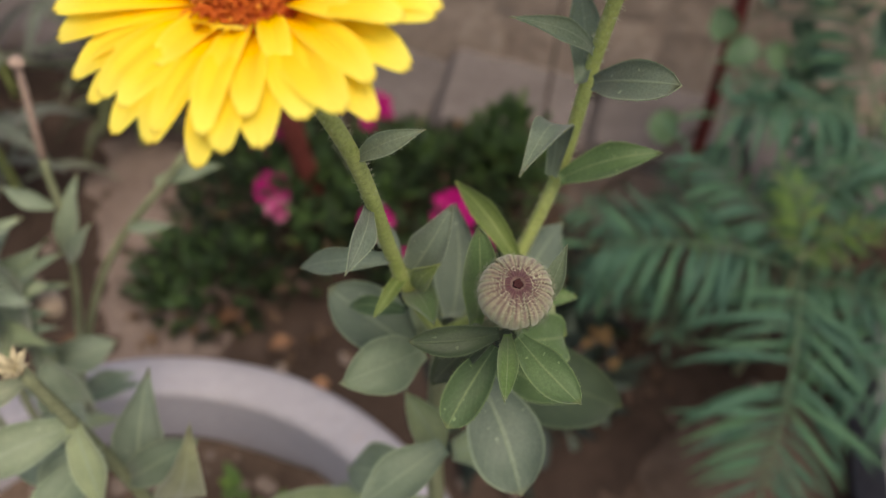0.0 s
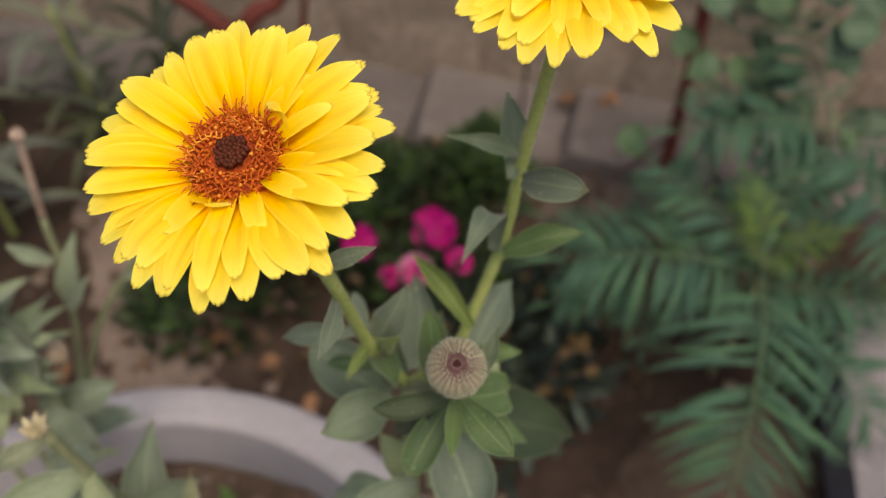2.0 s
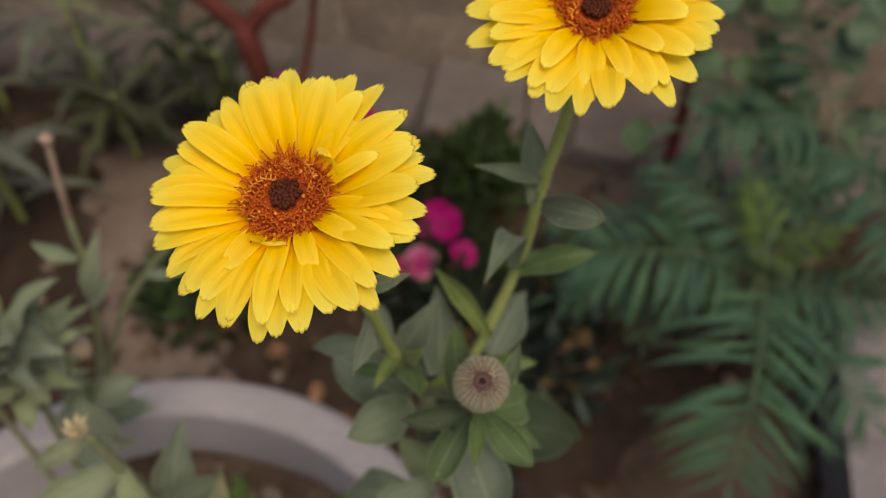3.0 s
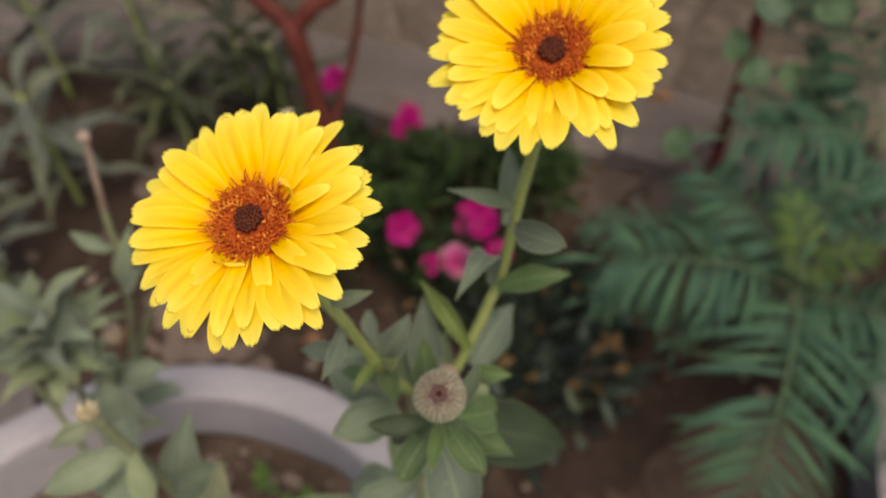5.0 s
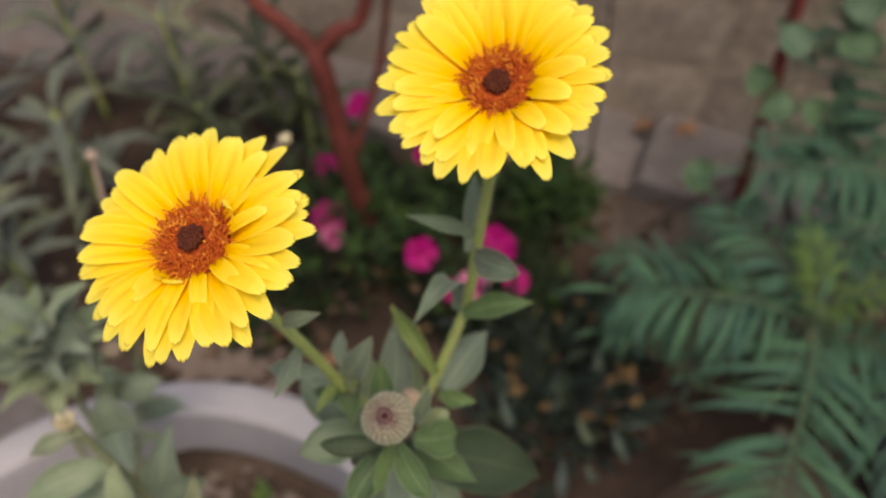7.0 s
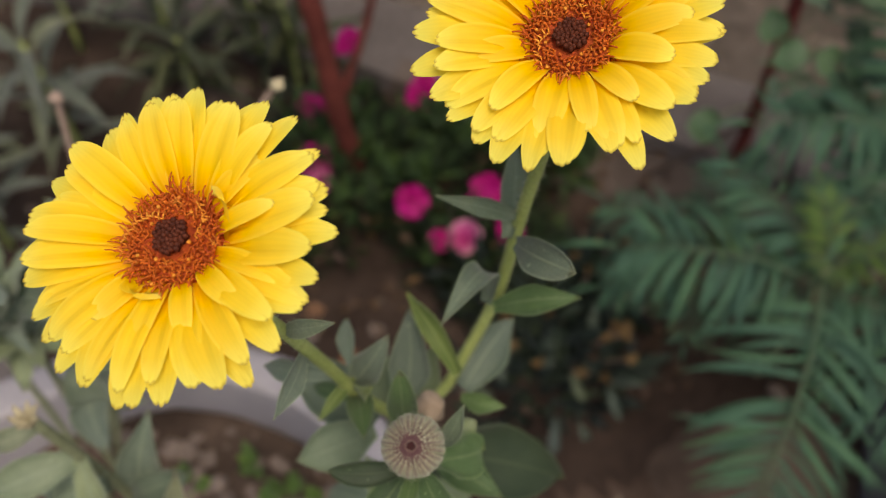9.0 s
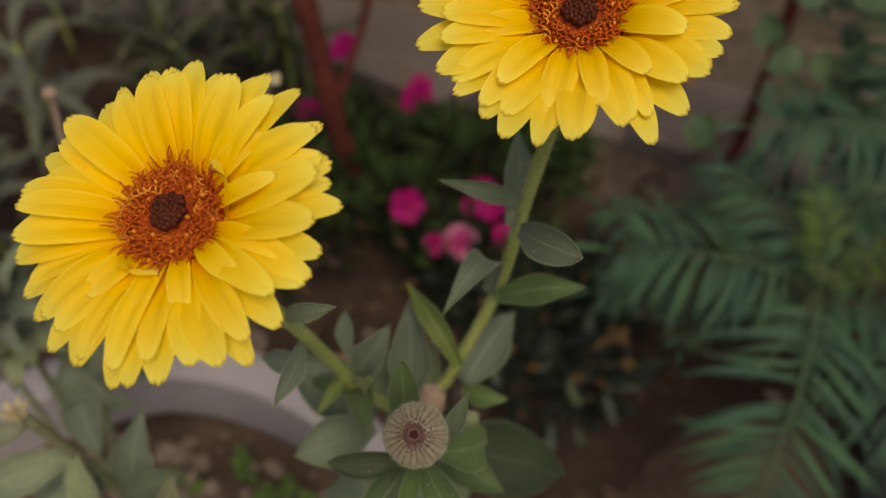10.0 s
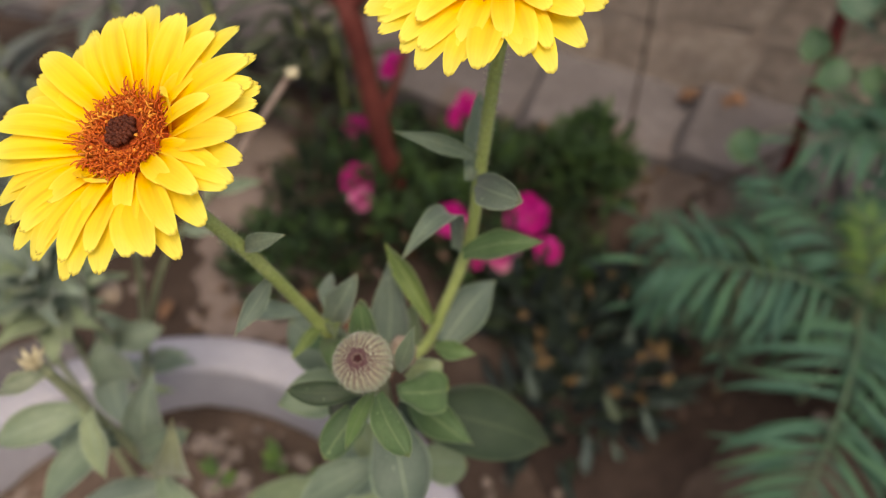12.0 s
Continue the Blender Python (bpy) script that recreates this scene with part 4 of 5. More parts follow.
def build_cut_marigold():
    """The plant whose flower was nipped off: a broken pale tip and drooping leaves."""
    base = (-0.105, 0.125, POT_SOIL_Z)
    p = thing("pot_marigold", base, "nipped-off pot marigold with drooping grey-green leaves", "flower", "pot marigolds")
    add_stem(p, [base, (-0.103, 0.122, 0.50), (-0.108, 0.119, 0.62), (-0.115, 0.1165, 0.705)], 0.0032, 0.0020, DULL_STEM, n=28)
    o = Vector(p.location)
    rng = random.Random(3)
    for k in range(7):
        a = k * 0.9
        q = Vector((-0.1155, 0.1163, 0.703)) - o
        v, f, uv = blade(q, q + Vector((math.cos(a) * 0.005, math.sin(a) * 0.005, rng.uniform(0.004, 0.010))), 0.0034, seed=k, nu=5, nv=2, wave=0.12)
        part("torn_strip", to_mesh("torn_strip", v, f, uv), CUT, p, "pale torn strip of the stem end")
    L = lambda base, tip, w, mat=None, **kw: add_leaf(p, base, tip, w, mat, **kw)
    L((-0.115, 0.117, 0.697), (-0.135, 0.108, 0.690), 0.008, LEAF_YELLOW, seed=51)
    L((-0.112, 0.118, 0.668), (-0.142, 0.098, 0.668), 0.015, LEAF_DUSTY_LIT, seed=72, up=(0, -0.5, 0.9), round_tip=0.3)
    L((-0.110, 0.118, 0.650), (-0.128, 0.085, 0.640), 0.015, LEAF_PALE, seed=73, up=(0, -0.5, 0.9), round_tip=0.3)
    L((-0.108, 0.119, 0.625), (-0.078, 0.124, 0.650), 0.014, LEAF_PALE, seed=74, up=(0.1, -0.6, 0.8), round_tip=0.6)
    L((-0.112, 0.118, 0.670), (-0.102, 0.098, 0.650), 0.012, LEAF_DUSTY_LIT, seed=52)
    L((-0.110, 0.119, 0.655), (-0.130, 0.100, 0.630), 0.016, LEAF_DUSTY_LIT, seed=53)
    L((-0.110, 0.118, 0.640), (-0.150, 0.120, 0.640), 0.017, LEAF_DUSTY_LIT, seed=54)
    L((-0.100, 0.120, 0.610), (-0.072, 0.114, 0.679), 0.0165, LEAF_YELLOW, up=(0.2, -1, 0.1), seed=55)
    L((-0.106, 0.120, 0.620), (-0.095, 0.140, 0.668), 0.018, LEAF_DUSTY_LIT, up=(0, -1, 0.1), seed=56)
    L((-0.105, 0.119, 0.600), (-0.075, 0.095, 0.590), 0.018, LEAF_DUSTY_LIT, seed=57)
    L((-0.105, 0.121, 0.585), (-0.150, 0.105, 0.580), 0.020, LEAF_DUSTY_LIT, seed=58)
    L((-0.104, 0.122, 0.560), (-0.120, 0.080, 0.560), 0.022, LEAF, seed=59)
    L((-0.104, 0.122, 0.540), (-0.160, 0.130, 0.545), 0.022, LEAF_DUSTY_LIT, seed=60)
    L((-0.103, 0.123, 0.520), (-0.060, 0.135, 0.535), 0.022, LEAF_DUSTY_LIT, seed=61)


build_cut_marigold()


def build_leafy_marigold(base, top, seed, count, spread, width, label, low=0.3):
    """A marigold with no flower: leaves in a spiral up a green stem."""
    rng = random.Random(seed)
    base, top = Vector(base), Vector(top)
    p = thing("pot_marigold", base, label, "flower", "pot marigolds")
    mid = (base + top) / 2 + Vector((rng.uniform(-0.01, 0.01), rng.uniform(-0.01, 0.01), 0))
    add_stem(p, [base, mid, top], 0.0028, 0.0018, DULL_STEM)
    for k in range(count):
        u = low + (1 - low) * (k + 0.5) / count
        q = base.lerp(top, u)
        a = k * 2.4 + rng.uniform(-0.3, 0.3)
        d = Vector((math.cos(a), math.sin(a), rng.uniform(0.1, 1.2)))
        ln = spread * rng.uniform(0.75, 1.15) * (1.1 - 0.45 * u)
        add_leaf(p, q, q + d * ln, width * rng.uniform(0.8, 1.15), rng.choice((LEAF_PALE, LEAF_PALE, LEAF_DUSTY_LIT, LEAF_DUSTY_LIT)), up=(0, -0.3, 1), sag=rng.uniform(0.08, 0.25), wave=0.18, seed=seed * 40 + k, round_tip=0.05)
    return p


leafy = build_leafy_marigold((-0.235, 0.200, POT_SOIL_Z), (-0.213, 0.210, 0.612), 3, 32, 0.056, 0.0135, "leafy grey-green marigold with a faded greyish bud", 0.80)
build_leafy_marigold((-0.250, 0.190, POT_SOIL_Z), (-0.285, 0.235, 0.600), 5, 26, 0.052, 0.0135, "leafy grey-green marigold leaning over the pot rim", 0.72)
add_leaf(leafy, (-0.182, 0.198, 0.520), (-0.178, 0.190, 0.588), 0.024, LEAF_DUSTY_LIT, up=(0.1, -0.7, 0.7), seed=81, round_tip=0.5)
add_leaf(leafy, (-0.196, 0.206, 0.540), (-0.163, 0.160, 0.548), 0.022, LEAF_DUSTY_LIT, up=(0.1, -0.6, 0.8), seed=82, round_tip=0.4)
add_leaf(leafy, (-0.207, 0.213, 0.556), (-0.206, 0.222, 0.632), 0.030, LEAF_DUSTY_LIT, up=(0.1, -0.9, 0.4), seed=83, wave=0.22, fold=0.25)
add_leaf(leafy, (-0.200, 0.214, 0.545), (-0.166, 0.221, 0.554), 0.019, LEAF_DUSTY_LIT, up=(0.1, -0.7, 0.7), seed=84, round_tip=0.3)
add_leaf(leafy, (-0.212, 0.216, 0.545), (-0.190, 0.206, 0.560), 0.022, LEAF_PALE, up=(0.1, -0.7, 0.7), seed=85, round_tip=0.5)
lv, lf = blob(Vector((-0.195, 0.225, 0.577)) - Vector(leafy.location), 0.0078, 4, 1.1, 0.2, 2)
part("faded_bud", to_mesh("faded_bud", lv, lf), BEIGE, leafy, "faded greyish-pink bud")


def build_spent_stem(base, mid, top, seed, label, leaves):
    """A leafless dried flower stalk with a pale blunt end."""
    p = thing("spent_stem", base, label, "plant stem", "spent flower stalks")
    o = Vector(base)
    add_stem(p, [base, mid, (Vector(mid) * 0.4 + Vector(top) * 0.6)], 0.0024, 0.0020, DULL_STEM)
    add_stem(p, [(Vector(mid) * 0.4 + Vector(top) * 0.6), (Vector(mid) * 0.2 + Vector(top) * 0.8), top], 0.0020, 0.0018, DRY, name="dry_end")
    v, f = blob(Vector(top) - o, 0.0036, seed, 0.6, 0.35, 2)
    part("dry_head", to_mesh("dry_head", v, f), DRY if seed == 2 else CUT, p, "pale dried flower base")
    rng = random.Random(seed)
    for k, (q, e, w) in enumerate(leaves):
        add_leaf(p, q, e, w, LEAF_DUSTY_LIT, seed=seed * 11 + k, up=(0, -0.6, 0.8))
    for k in range(4):
        q = Vector(base).lerp(Vector(mid), 0.40 + 0.09 * k)
        a = rng.uniform(0, 6.28)
        add_leaf(p, q, q + Vector((math.cos(a) * 0.04, math.sin(a) * 0.04, rng.uniform(0.0, 0.03))), 0.012, LEAF_DUSTY_LIT, seed=seed * 7 + k)


build_spent_stem((-0.258, 0.225, POT_SOIL_Z), (-0.205, 0.265, 0.55), (-0.196, 0.290, 0.676), 2, "dry pinkish flower stalk with a blunt pale end",
                 (((-0.2030, 0.2740, 0.596), (-0.2278, 0.2783, 0.6054), 0.010), ((-0.2040, 0.2660, 0.570), (-0.1897, 0.2853, 0.6102), 0.012), ((-0.2045, 0.2650, 0.562), (-0.1811, 0.2662, 0.5942), 0.010)))
build_spent_stem((-0.270, 0.230, POT_SOIL_Z), (-0.200, 0.268, 0.53), (-0.081, 0.295, 0.695), 6, "leaning flower stalk with a small pale dried head",
                 (((-0.1480, 0.2810, 0.610), (-0.1187, 0.2988, 0.6065), 0.009), ((-0.1700, 0.2760, 0.580), (-0.1421, 0.2737, 0.5864), 0.007)))


def build_seedlings():
    rng = random.Random(77)
    s = Soup()
    for cx, cy in ((-0.13, 0.20), (-0.10, 0.175), (-0.115, 0.215), (-0.16, 0.19), (-0.07, 0.19), (-0.085, 0.215), (-0.05, 0.16), (-0.12, 0.15), (-0.19, 0.215), (-0.065, 0.225), (-0.145, 0.235), (-0.03, 0.19)):
        for k in range(5):
            a = rng.uniform(0, 6.28)
            b = Vector((cx, cy, POT_SOIL_Z))
            s.add(*blade(b, b + Vector((math.cos(a) * 0.016, math.sin(a) * 0.016, rng.uniform(0.006, 0.022))), 0.009, seed=k, nu=6, nv=2, round_tip=0.6))
    ob = part("weed_seedlings", s.mesh("weed_seedlings"), FROND_YOUNG)
    tagged(ob, "tiny green weed seedlings sprouting from the potting soil", "weeds", "", "stuff")


build_seedlings()


# ---- the bed behind: bush with pink flowers, red trunk ----
def leaf_cloud(soup, rng, centre, size, count, leaf_len, leaf_w, lift=0.6):
    """Narrow leaves pointing outwards over an uneven mound."""
    for _ in range(count):
        a, b = rng.uniform(0, 6.283), rng.uniform(0.02, 1.0)
        th = math.acos(b)
        d = Vector((math.sin(th) * math.cos(a), math.sin(th) * math.sin(a), math.cos(th)))
        k = rng.uniform(0.45, 1.05)
        q = Vector(centre) + Vector((d.x * size[0], d.y * size[1], d.z * size[2])) * k
        t = (d + Vector((rng.uniform(-0.7, 0.7), rng.uniform(-0.7, 0.7), rng.uniform(-0.3, 0.5) + lift * 0.4))).normalized()
        soup.add(*sheet(q, q + t * leaf_len * rng.uniform(0.6, 1.25), leaf_w * rng.uniform(0.7, 1.3), seed=rng.randrange(9999), nu=4, nv=2, sag=rng.uniform(-0.05, 0.2)))


def pink_flower(plant, at, r, seed, mat, petals=5):
    """A small ruffled blossom with broad petals."""
    rng = random.Random(seed)
    o = Vector(plant.location)
    nrm = Vector((rng.uniform(-0.4, 0.4), rng.uniform(-0.8, -0.2), 0.8)).normalized()
    m = frame_matrix(Vector(at) - o, nrm, rng.uniform(0, 6.28))
    eye = Soup()
    eye.add(*tube([(0, 0, -r * 0.9), (0, 0, -r * 0.4), (0, 0, 0)], r * 0.10, r * 0.2, 4, 6))
    head = part("blossom", eye.mesh("blossom"), BUSH_SHADED, plant, m=m)
    for k in range(petals):
        a = 2 * math.pi * (k + rng.uniform(-0.15, 0.15)) / petals
        d = Vector((math.cos(a), math.sin(a), rng.uniform(0.05, 0.45)))
        v, f, uv = blade(d * r * 0.05, d * r, r * 1.05, up=(0, 0, 1), sag=0.08, fold=0.1, wave=0.10, seed=seed * 9 + k, widest=0.7, neck=0.2, nu=7, nv=4, round_tip=1.0)
        part("petal", to_mesh("petal", v, f, uv), mat, head)
    return head


def build_pink_bush(at, size, seed, flowers, label, count=420, leaf=None):
    rng = random.Random(seed)
    p = thing("pink_flower_bush", at, label, "flowering bush", "pink flower bushes")
    o = Vector(at)
    for k in range(9):
        s = Soup()
        a = rng.uniform(0, 6.28)
        s.add(*tube([(0, 0, -0.004), (math.cos(a) * size[0] * 0.3, math.sin(a) * size[1] * 0.3, size[2] * 0.5), (math.cos(a) * size[0] * 0.75, math.sin(a) * size[1] * 0.75, size[2] * 0.8)], 0.003, 0.0014, 6, 5))
        part("branch", s.mesh("branch"), TWIG, p)
    # the default leaf colour has the bush's inner shade painted in
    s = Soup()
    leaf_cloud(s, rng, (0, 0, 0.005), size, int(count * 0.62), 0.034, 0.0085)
    tagged(part("foliage", s.mesh("foliage"), leaf or BUSH_SHADED, p, "dense narrow green leaves"), kind="stuff")
    # lighter tufts between the darkened leaves
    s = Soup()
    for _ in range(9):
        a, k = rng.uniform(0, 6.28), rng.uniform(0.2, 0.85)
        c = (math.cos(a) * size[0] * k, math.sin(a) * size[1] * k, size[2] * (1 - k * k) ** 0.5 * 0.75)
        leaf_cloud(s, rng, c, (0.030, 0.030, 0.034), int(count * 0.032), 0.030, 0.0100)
    tagged(part("fresh_foliage", s.mesh("fresh_foliage"), GREEN_BUSH, p, "lighter green leaf tufts"), kind="stuff")
    for k, (q, r, mat) in enumerate(flowers):
        v, f, uv = tube([Vector((q[0] - o.x, q[1] - o.y, 0)) * 0.7 + Vector((0, 0, size[2] * 0.3)), Vector((q[0] - o.x, q[1] - o.y, q[2] * 0.8)), Vector(q) - o - Vector((0, 0, r * 0.5))], 0.0016, 0.0013, 8, 5)
        part("flower_stalk", to_mesh("flower_stalk", v, f, uv), BUSH_SHADED, p)
        pink_flower(p, q, r, seed * 13 + k, mat)
    return p


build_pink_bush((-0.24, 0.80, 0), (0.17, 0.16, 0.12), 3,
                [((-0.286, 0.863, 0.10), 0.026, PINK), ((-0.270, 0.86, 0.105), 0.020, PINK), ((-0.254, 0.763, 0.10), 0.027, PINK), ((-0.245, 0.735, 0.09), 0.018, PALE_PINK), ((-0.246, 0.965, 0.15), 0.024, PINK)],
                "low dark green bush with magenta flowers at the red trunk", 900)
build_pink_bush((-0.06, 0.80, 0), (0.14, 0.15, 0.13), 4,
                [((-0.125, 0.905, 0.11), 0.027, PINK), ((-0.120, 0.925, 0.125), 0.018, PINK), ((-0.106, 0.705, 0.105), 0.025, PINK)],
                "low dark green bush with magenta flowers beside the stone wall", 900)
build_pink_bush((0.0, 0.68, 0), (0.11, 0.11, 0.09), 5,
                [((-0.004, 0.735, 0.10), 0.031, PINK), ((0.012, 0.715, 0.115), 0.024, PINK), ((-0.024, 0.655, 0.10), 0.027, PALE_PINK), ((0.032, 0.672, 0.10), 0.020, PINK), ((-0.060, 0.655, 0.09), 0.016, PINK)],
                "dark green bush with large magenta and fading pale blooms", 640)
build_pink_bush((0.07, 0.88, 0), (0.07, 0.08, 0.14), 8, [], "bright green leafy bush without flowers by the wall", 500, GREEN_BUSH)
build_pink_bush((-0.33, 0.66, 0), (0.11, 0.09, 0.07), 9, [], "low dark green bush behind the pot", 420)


def build_withered_bush():
    rng = random.Random(31)
    at = (0.095, 0.565, 0)
    p = thing("withered_flower_bush", at, "dark straggling plant with withered yellow flower heads", "flowering bush")
    # this dark leaf mass carries painted shade beneath the paler leaves
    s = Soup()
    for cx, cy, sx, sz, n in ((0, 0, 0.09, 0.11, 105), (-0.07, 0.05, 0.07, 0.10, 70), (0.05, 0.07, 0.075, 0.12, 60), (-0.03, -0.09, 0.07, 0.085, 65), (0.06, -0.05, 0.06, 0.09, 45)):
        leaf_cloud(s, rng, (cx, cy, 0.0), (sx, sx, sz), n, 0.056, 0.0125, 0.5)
    tagged(part("foliage", s.mesh("foliage"), BLUE_BUSH_SHADED, p, "narrow blue-green leaves with inner shade painted dark"), kind="stuff")
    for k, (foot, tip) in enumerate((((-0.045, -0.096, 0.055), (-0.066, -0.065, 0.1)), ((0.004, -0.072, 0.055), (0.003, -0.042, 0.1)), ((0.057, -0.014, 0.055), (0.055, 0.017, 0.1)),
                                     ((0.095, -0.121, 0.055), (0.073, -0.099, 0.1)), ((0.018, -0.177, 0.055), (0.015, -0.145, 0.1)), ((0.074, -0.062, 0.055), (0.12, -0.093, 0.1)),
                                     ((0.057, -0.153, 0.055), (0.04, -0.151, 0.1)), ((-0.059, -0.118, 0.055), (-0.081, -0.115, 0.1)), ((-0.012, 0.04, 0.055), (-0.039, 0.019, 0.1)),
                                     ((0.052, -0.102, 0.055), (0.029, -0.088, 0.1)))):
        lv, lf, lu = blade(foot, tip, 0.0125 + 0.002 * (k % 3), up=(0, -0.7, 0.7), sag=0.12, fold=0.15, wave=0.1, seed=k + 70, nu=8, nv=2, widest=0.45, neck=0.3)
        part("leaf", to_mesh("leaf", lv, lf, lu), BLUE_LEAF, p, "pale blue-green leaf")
    for k in range(24):
        q = Vector((rng.uniform(-0.08, 0.11), rng.uniform(-0.13, 0.10), rng.uniform(0.05, 0.11)))
        h = Soup()
        h.add(*tube([(q.x * 0.5, q.y * 0.5, 0.0), (q.x * 0.8, q.y * 0.8, q.z * 0.7), q], 0.0014, 0.0012, 6, 5))
        head = part("flower_stalk", h.mesh("flower_stalk"), DRY, p)
        c = Soup()
        for j in range(9):
            d = Vector((rng.uniform(-1, 1), rng.uniform(-1, 1), rng.uniform(0.1, 1))).normalized()
            c.add(*blade(q, q + d * rng.uniform(0.008, 0.014), 0.006, seed=k * 9 + j, nu=4, nv=2, wave=0.1))
        part("withered_head", c.mesh("withered_head"), WITHERED, head, "withered ochre petals")


build_withered_bush()


def build_red_trunk():
    rng = random.Random(5)
    at = (-0.203, 0.800, 0)
    p = thing("young_tree", at, "young tree with a dark red-brown forked trunk", "tree")
    specs = (("trunk", [(0.004, 0, -0.02), (-0.006, -0.012, 0.10), (-0.014, -0.025, 0.20), (-0.020, -0.025, 0.30), (-0.030, -0.025, 0.40)], 0.0155, 0.0145),
             ("branch", [(-0.030, -0.025, 0.392), (-0.065, -0.02, 0.425), (-0.11, -0.01, 0.47), (-0.18, 0.02, 0.62)], 0.0115, 0.008),
             ("branch", [(-0.029, -0.025, 0.388), (0.0, -0.02, 0.42), (0.035, -0.01, 0.45), (0.06, 0.03, 0.63)], 0.0115, 0.008),
             ("branch", [(-0.012, -0.02, 0.20), (0.03, 0.03, 0.32), (0.055, 0.05, 0.46)], 0.006, 0.004))
    for name, pts, r0, r1 in specs:
        v, f, uv = tube(pts, r0, r1, 16, 10, wobble=0.08, rng=rng)
        part(name, to_mesh(name, v, f, uv), RED_BARK, p)
    s = Soup()
    for k in range(60):
        q = Vector((rng.uniform(-0.2, 0.1), rng.uniform(-0.03, 0.08), rng.uniform(0.55, 0.85)))
        d = Vector((rng.uniform(-1, 1), rng.uniform(-1, 1), rng.uniform(-0.6, 0.4))).normalized()
        s.add(*sheet(q, q + d * 0.05, 0.018, seed=k))
    tagged(part("foliage", s.mesh("foliage"), BUSH_SHADED, p), kind="stuff")


build_red_trunk()


def build_round_leaf_shrub():
    rng = random.Random(8)
    at = (0.365, 0.905, 0)
    p = thing("round_leaf_shrub", at, "shrub with dark red stem and roundish green leaves", "shrub")
    v, f, uv = tube([(0, 0, -0.02), (-0.004, -0.004, 0.12), (-0.012, -0.012, 0.28), (-0.022, -0.02, 0.48), (-0.028, -0.03, 0.70)], 0.0105, 0.0085, 18, 10, wobble=0.05, rng=rng)
    part("stem", to_mesh("stem", v, f, uv), RED_STEM, p)
    v, f, uv = tube([(-0.004, -0.004, 0.13), (-0.06, -0.02, 0.085), (-0.13, -0.03, 0.02)], 0.0038, 0.0025, 12, 6, wobble=0.15, rng=rng)
    part("twig", to_mesh("twig", v, f, uv), TWIG, p, "thin dark twig leaning on the ground")
    spots = [((-0.046, -0.054, 0.335), 0.042), ((-0.019, -0.078, 0.311), 0.040), ((0.025, -0.077, 0.304), 0.044), ((-0.035, -0.114, 0.284), 0.042),
             ((-0.105, -0.130, 0.230), 0.046), ((-0.014, -0.154, 0.247), 0.038), ((-0.047, -0.181, 0.231), 0.042), ((0.011, -0.021, 0.353), 0.046),
             ((0.040, -0.010, 0.365), 0.046), ((0.080, -0.010, 0.361), 0.048), ((0.022, -0.121, 0.269), 0.036), ((0.065, -0.078, 0.297), 0.044),
             ((0.041, -0.038, 0.334), 0.044), ((-0.017, -0.012, 0.383), 0.044), ((0.05, -0.04, 0.44), 0.05), ((-0.02, -0.06, 0.40), 0.045), ((0.14, -0.10, 0.42), 0.05)]
    for _ in range(30):
        spots.append(((rng.uniform(0.03, 0.24), rng.uniform(-0.15, -0.02), rng.uniform(0.16, 0.50)), rng.uniform(0.034, 0.048)))
    for q, size in spots:
        q = Vector(q)
        b = Vector((-0.02 * q.z, -0.02, q.z - 0.05)).lerp(q, 0.15)
        d = (q - b)
        tw, fw, uw = tube([b, b.lerp(q, 0.5) + Vector((0, 0, 0.012)), q], 0.0018, 0.001, 6, 5)
        leaf_stalk = part("leaf_stalk", to_mesh("leaf_stalk", tw, fw, uw), DULL_STEM, p)
        d = Vector((rng.uniform(-0.6, 0.6), rng.uniform(-0.7, 0.1), rng.uniform(-0.5, 0.3))).normalized()
        lv, lf, lu = blade(q - d * size * 0.5, q + d * size * 0.5, size * 0.95, up=(0, -0.6, 0.8), seed=int(size * 1e4), widest=0.5, neck=0.35, round_tip=1.0, fold=0.1, sag=0.05)
        part("leaf", to_mesh("leaf", lv, lf, lu), ROUND_LEAF, leaf_stalk)


build_round_leaf_shrub()


# ---- the feathery marigold plants on the near side of the wall ----
def frond_parts(length, pairs, leaflet, seed):
    """Mesh data of a feathery leaf along +x: its midrib and places for the leaflets."""
    rng = random.Random(seed)
    rib = smooth_path([(0, 0, 0), (length * 0.35, 0, length * 0.10), (length * 0.7, 0, length * 0.09), (length, 0, length * 0.0)], 20)
    v, f, uv = tube([rib[0], rib[7], rib[14], rib[20]], 0.0016, 0.0007, 12, 6)
    places = []
    for k in range(pairs):
        u = 0.16 + 0.80 * k / (pairs - 1)
        q = rib[int(u * 20)].lerp(rib[min(20, int(u * 20) + 1)], u * 20 % 1)
        grow = math.sin(math.pi * (0.22 + 0.66 * u)) ** 0.8
        for sg in (-1, 1):
            if rng.random() < 0.06:
                continue
            a = sg * (1.34 - 0.42 * u + rng.uniform(-0.15, 0.15))
            places.append(Matrix.Translation(q) @ Matrix.Rotation(a, 4, "Z") @ Matrix.Rotation(rng.uniform(-0.1, 0.45), 4, "Y") @ Matrix.Rotation(rng.uniform(-0.4, 0.4), 4, "X") @ Matrix.Scale(leaflet * grow * rng.uniform(0.75, 1.15), 4))
    places.append(Matrix.Translation(rib[20]) @ Matrix.Scale(leaflet * 0.75, 4))
    return to_mesh("leaf", v, f, uv), places


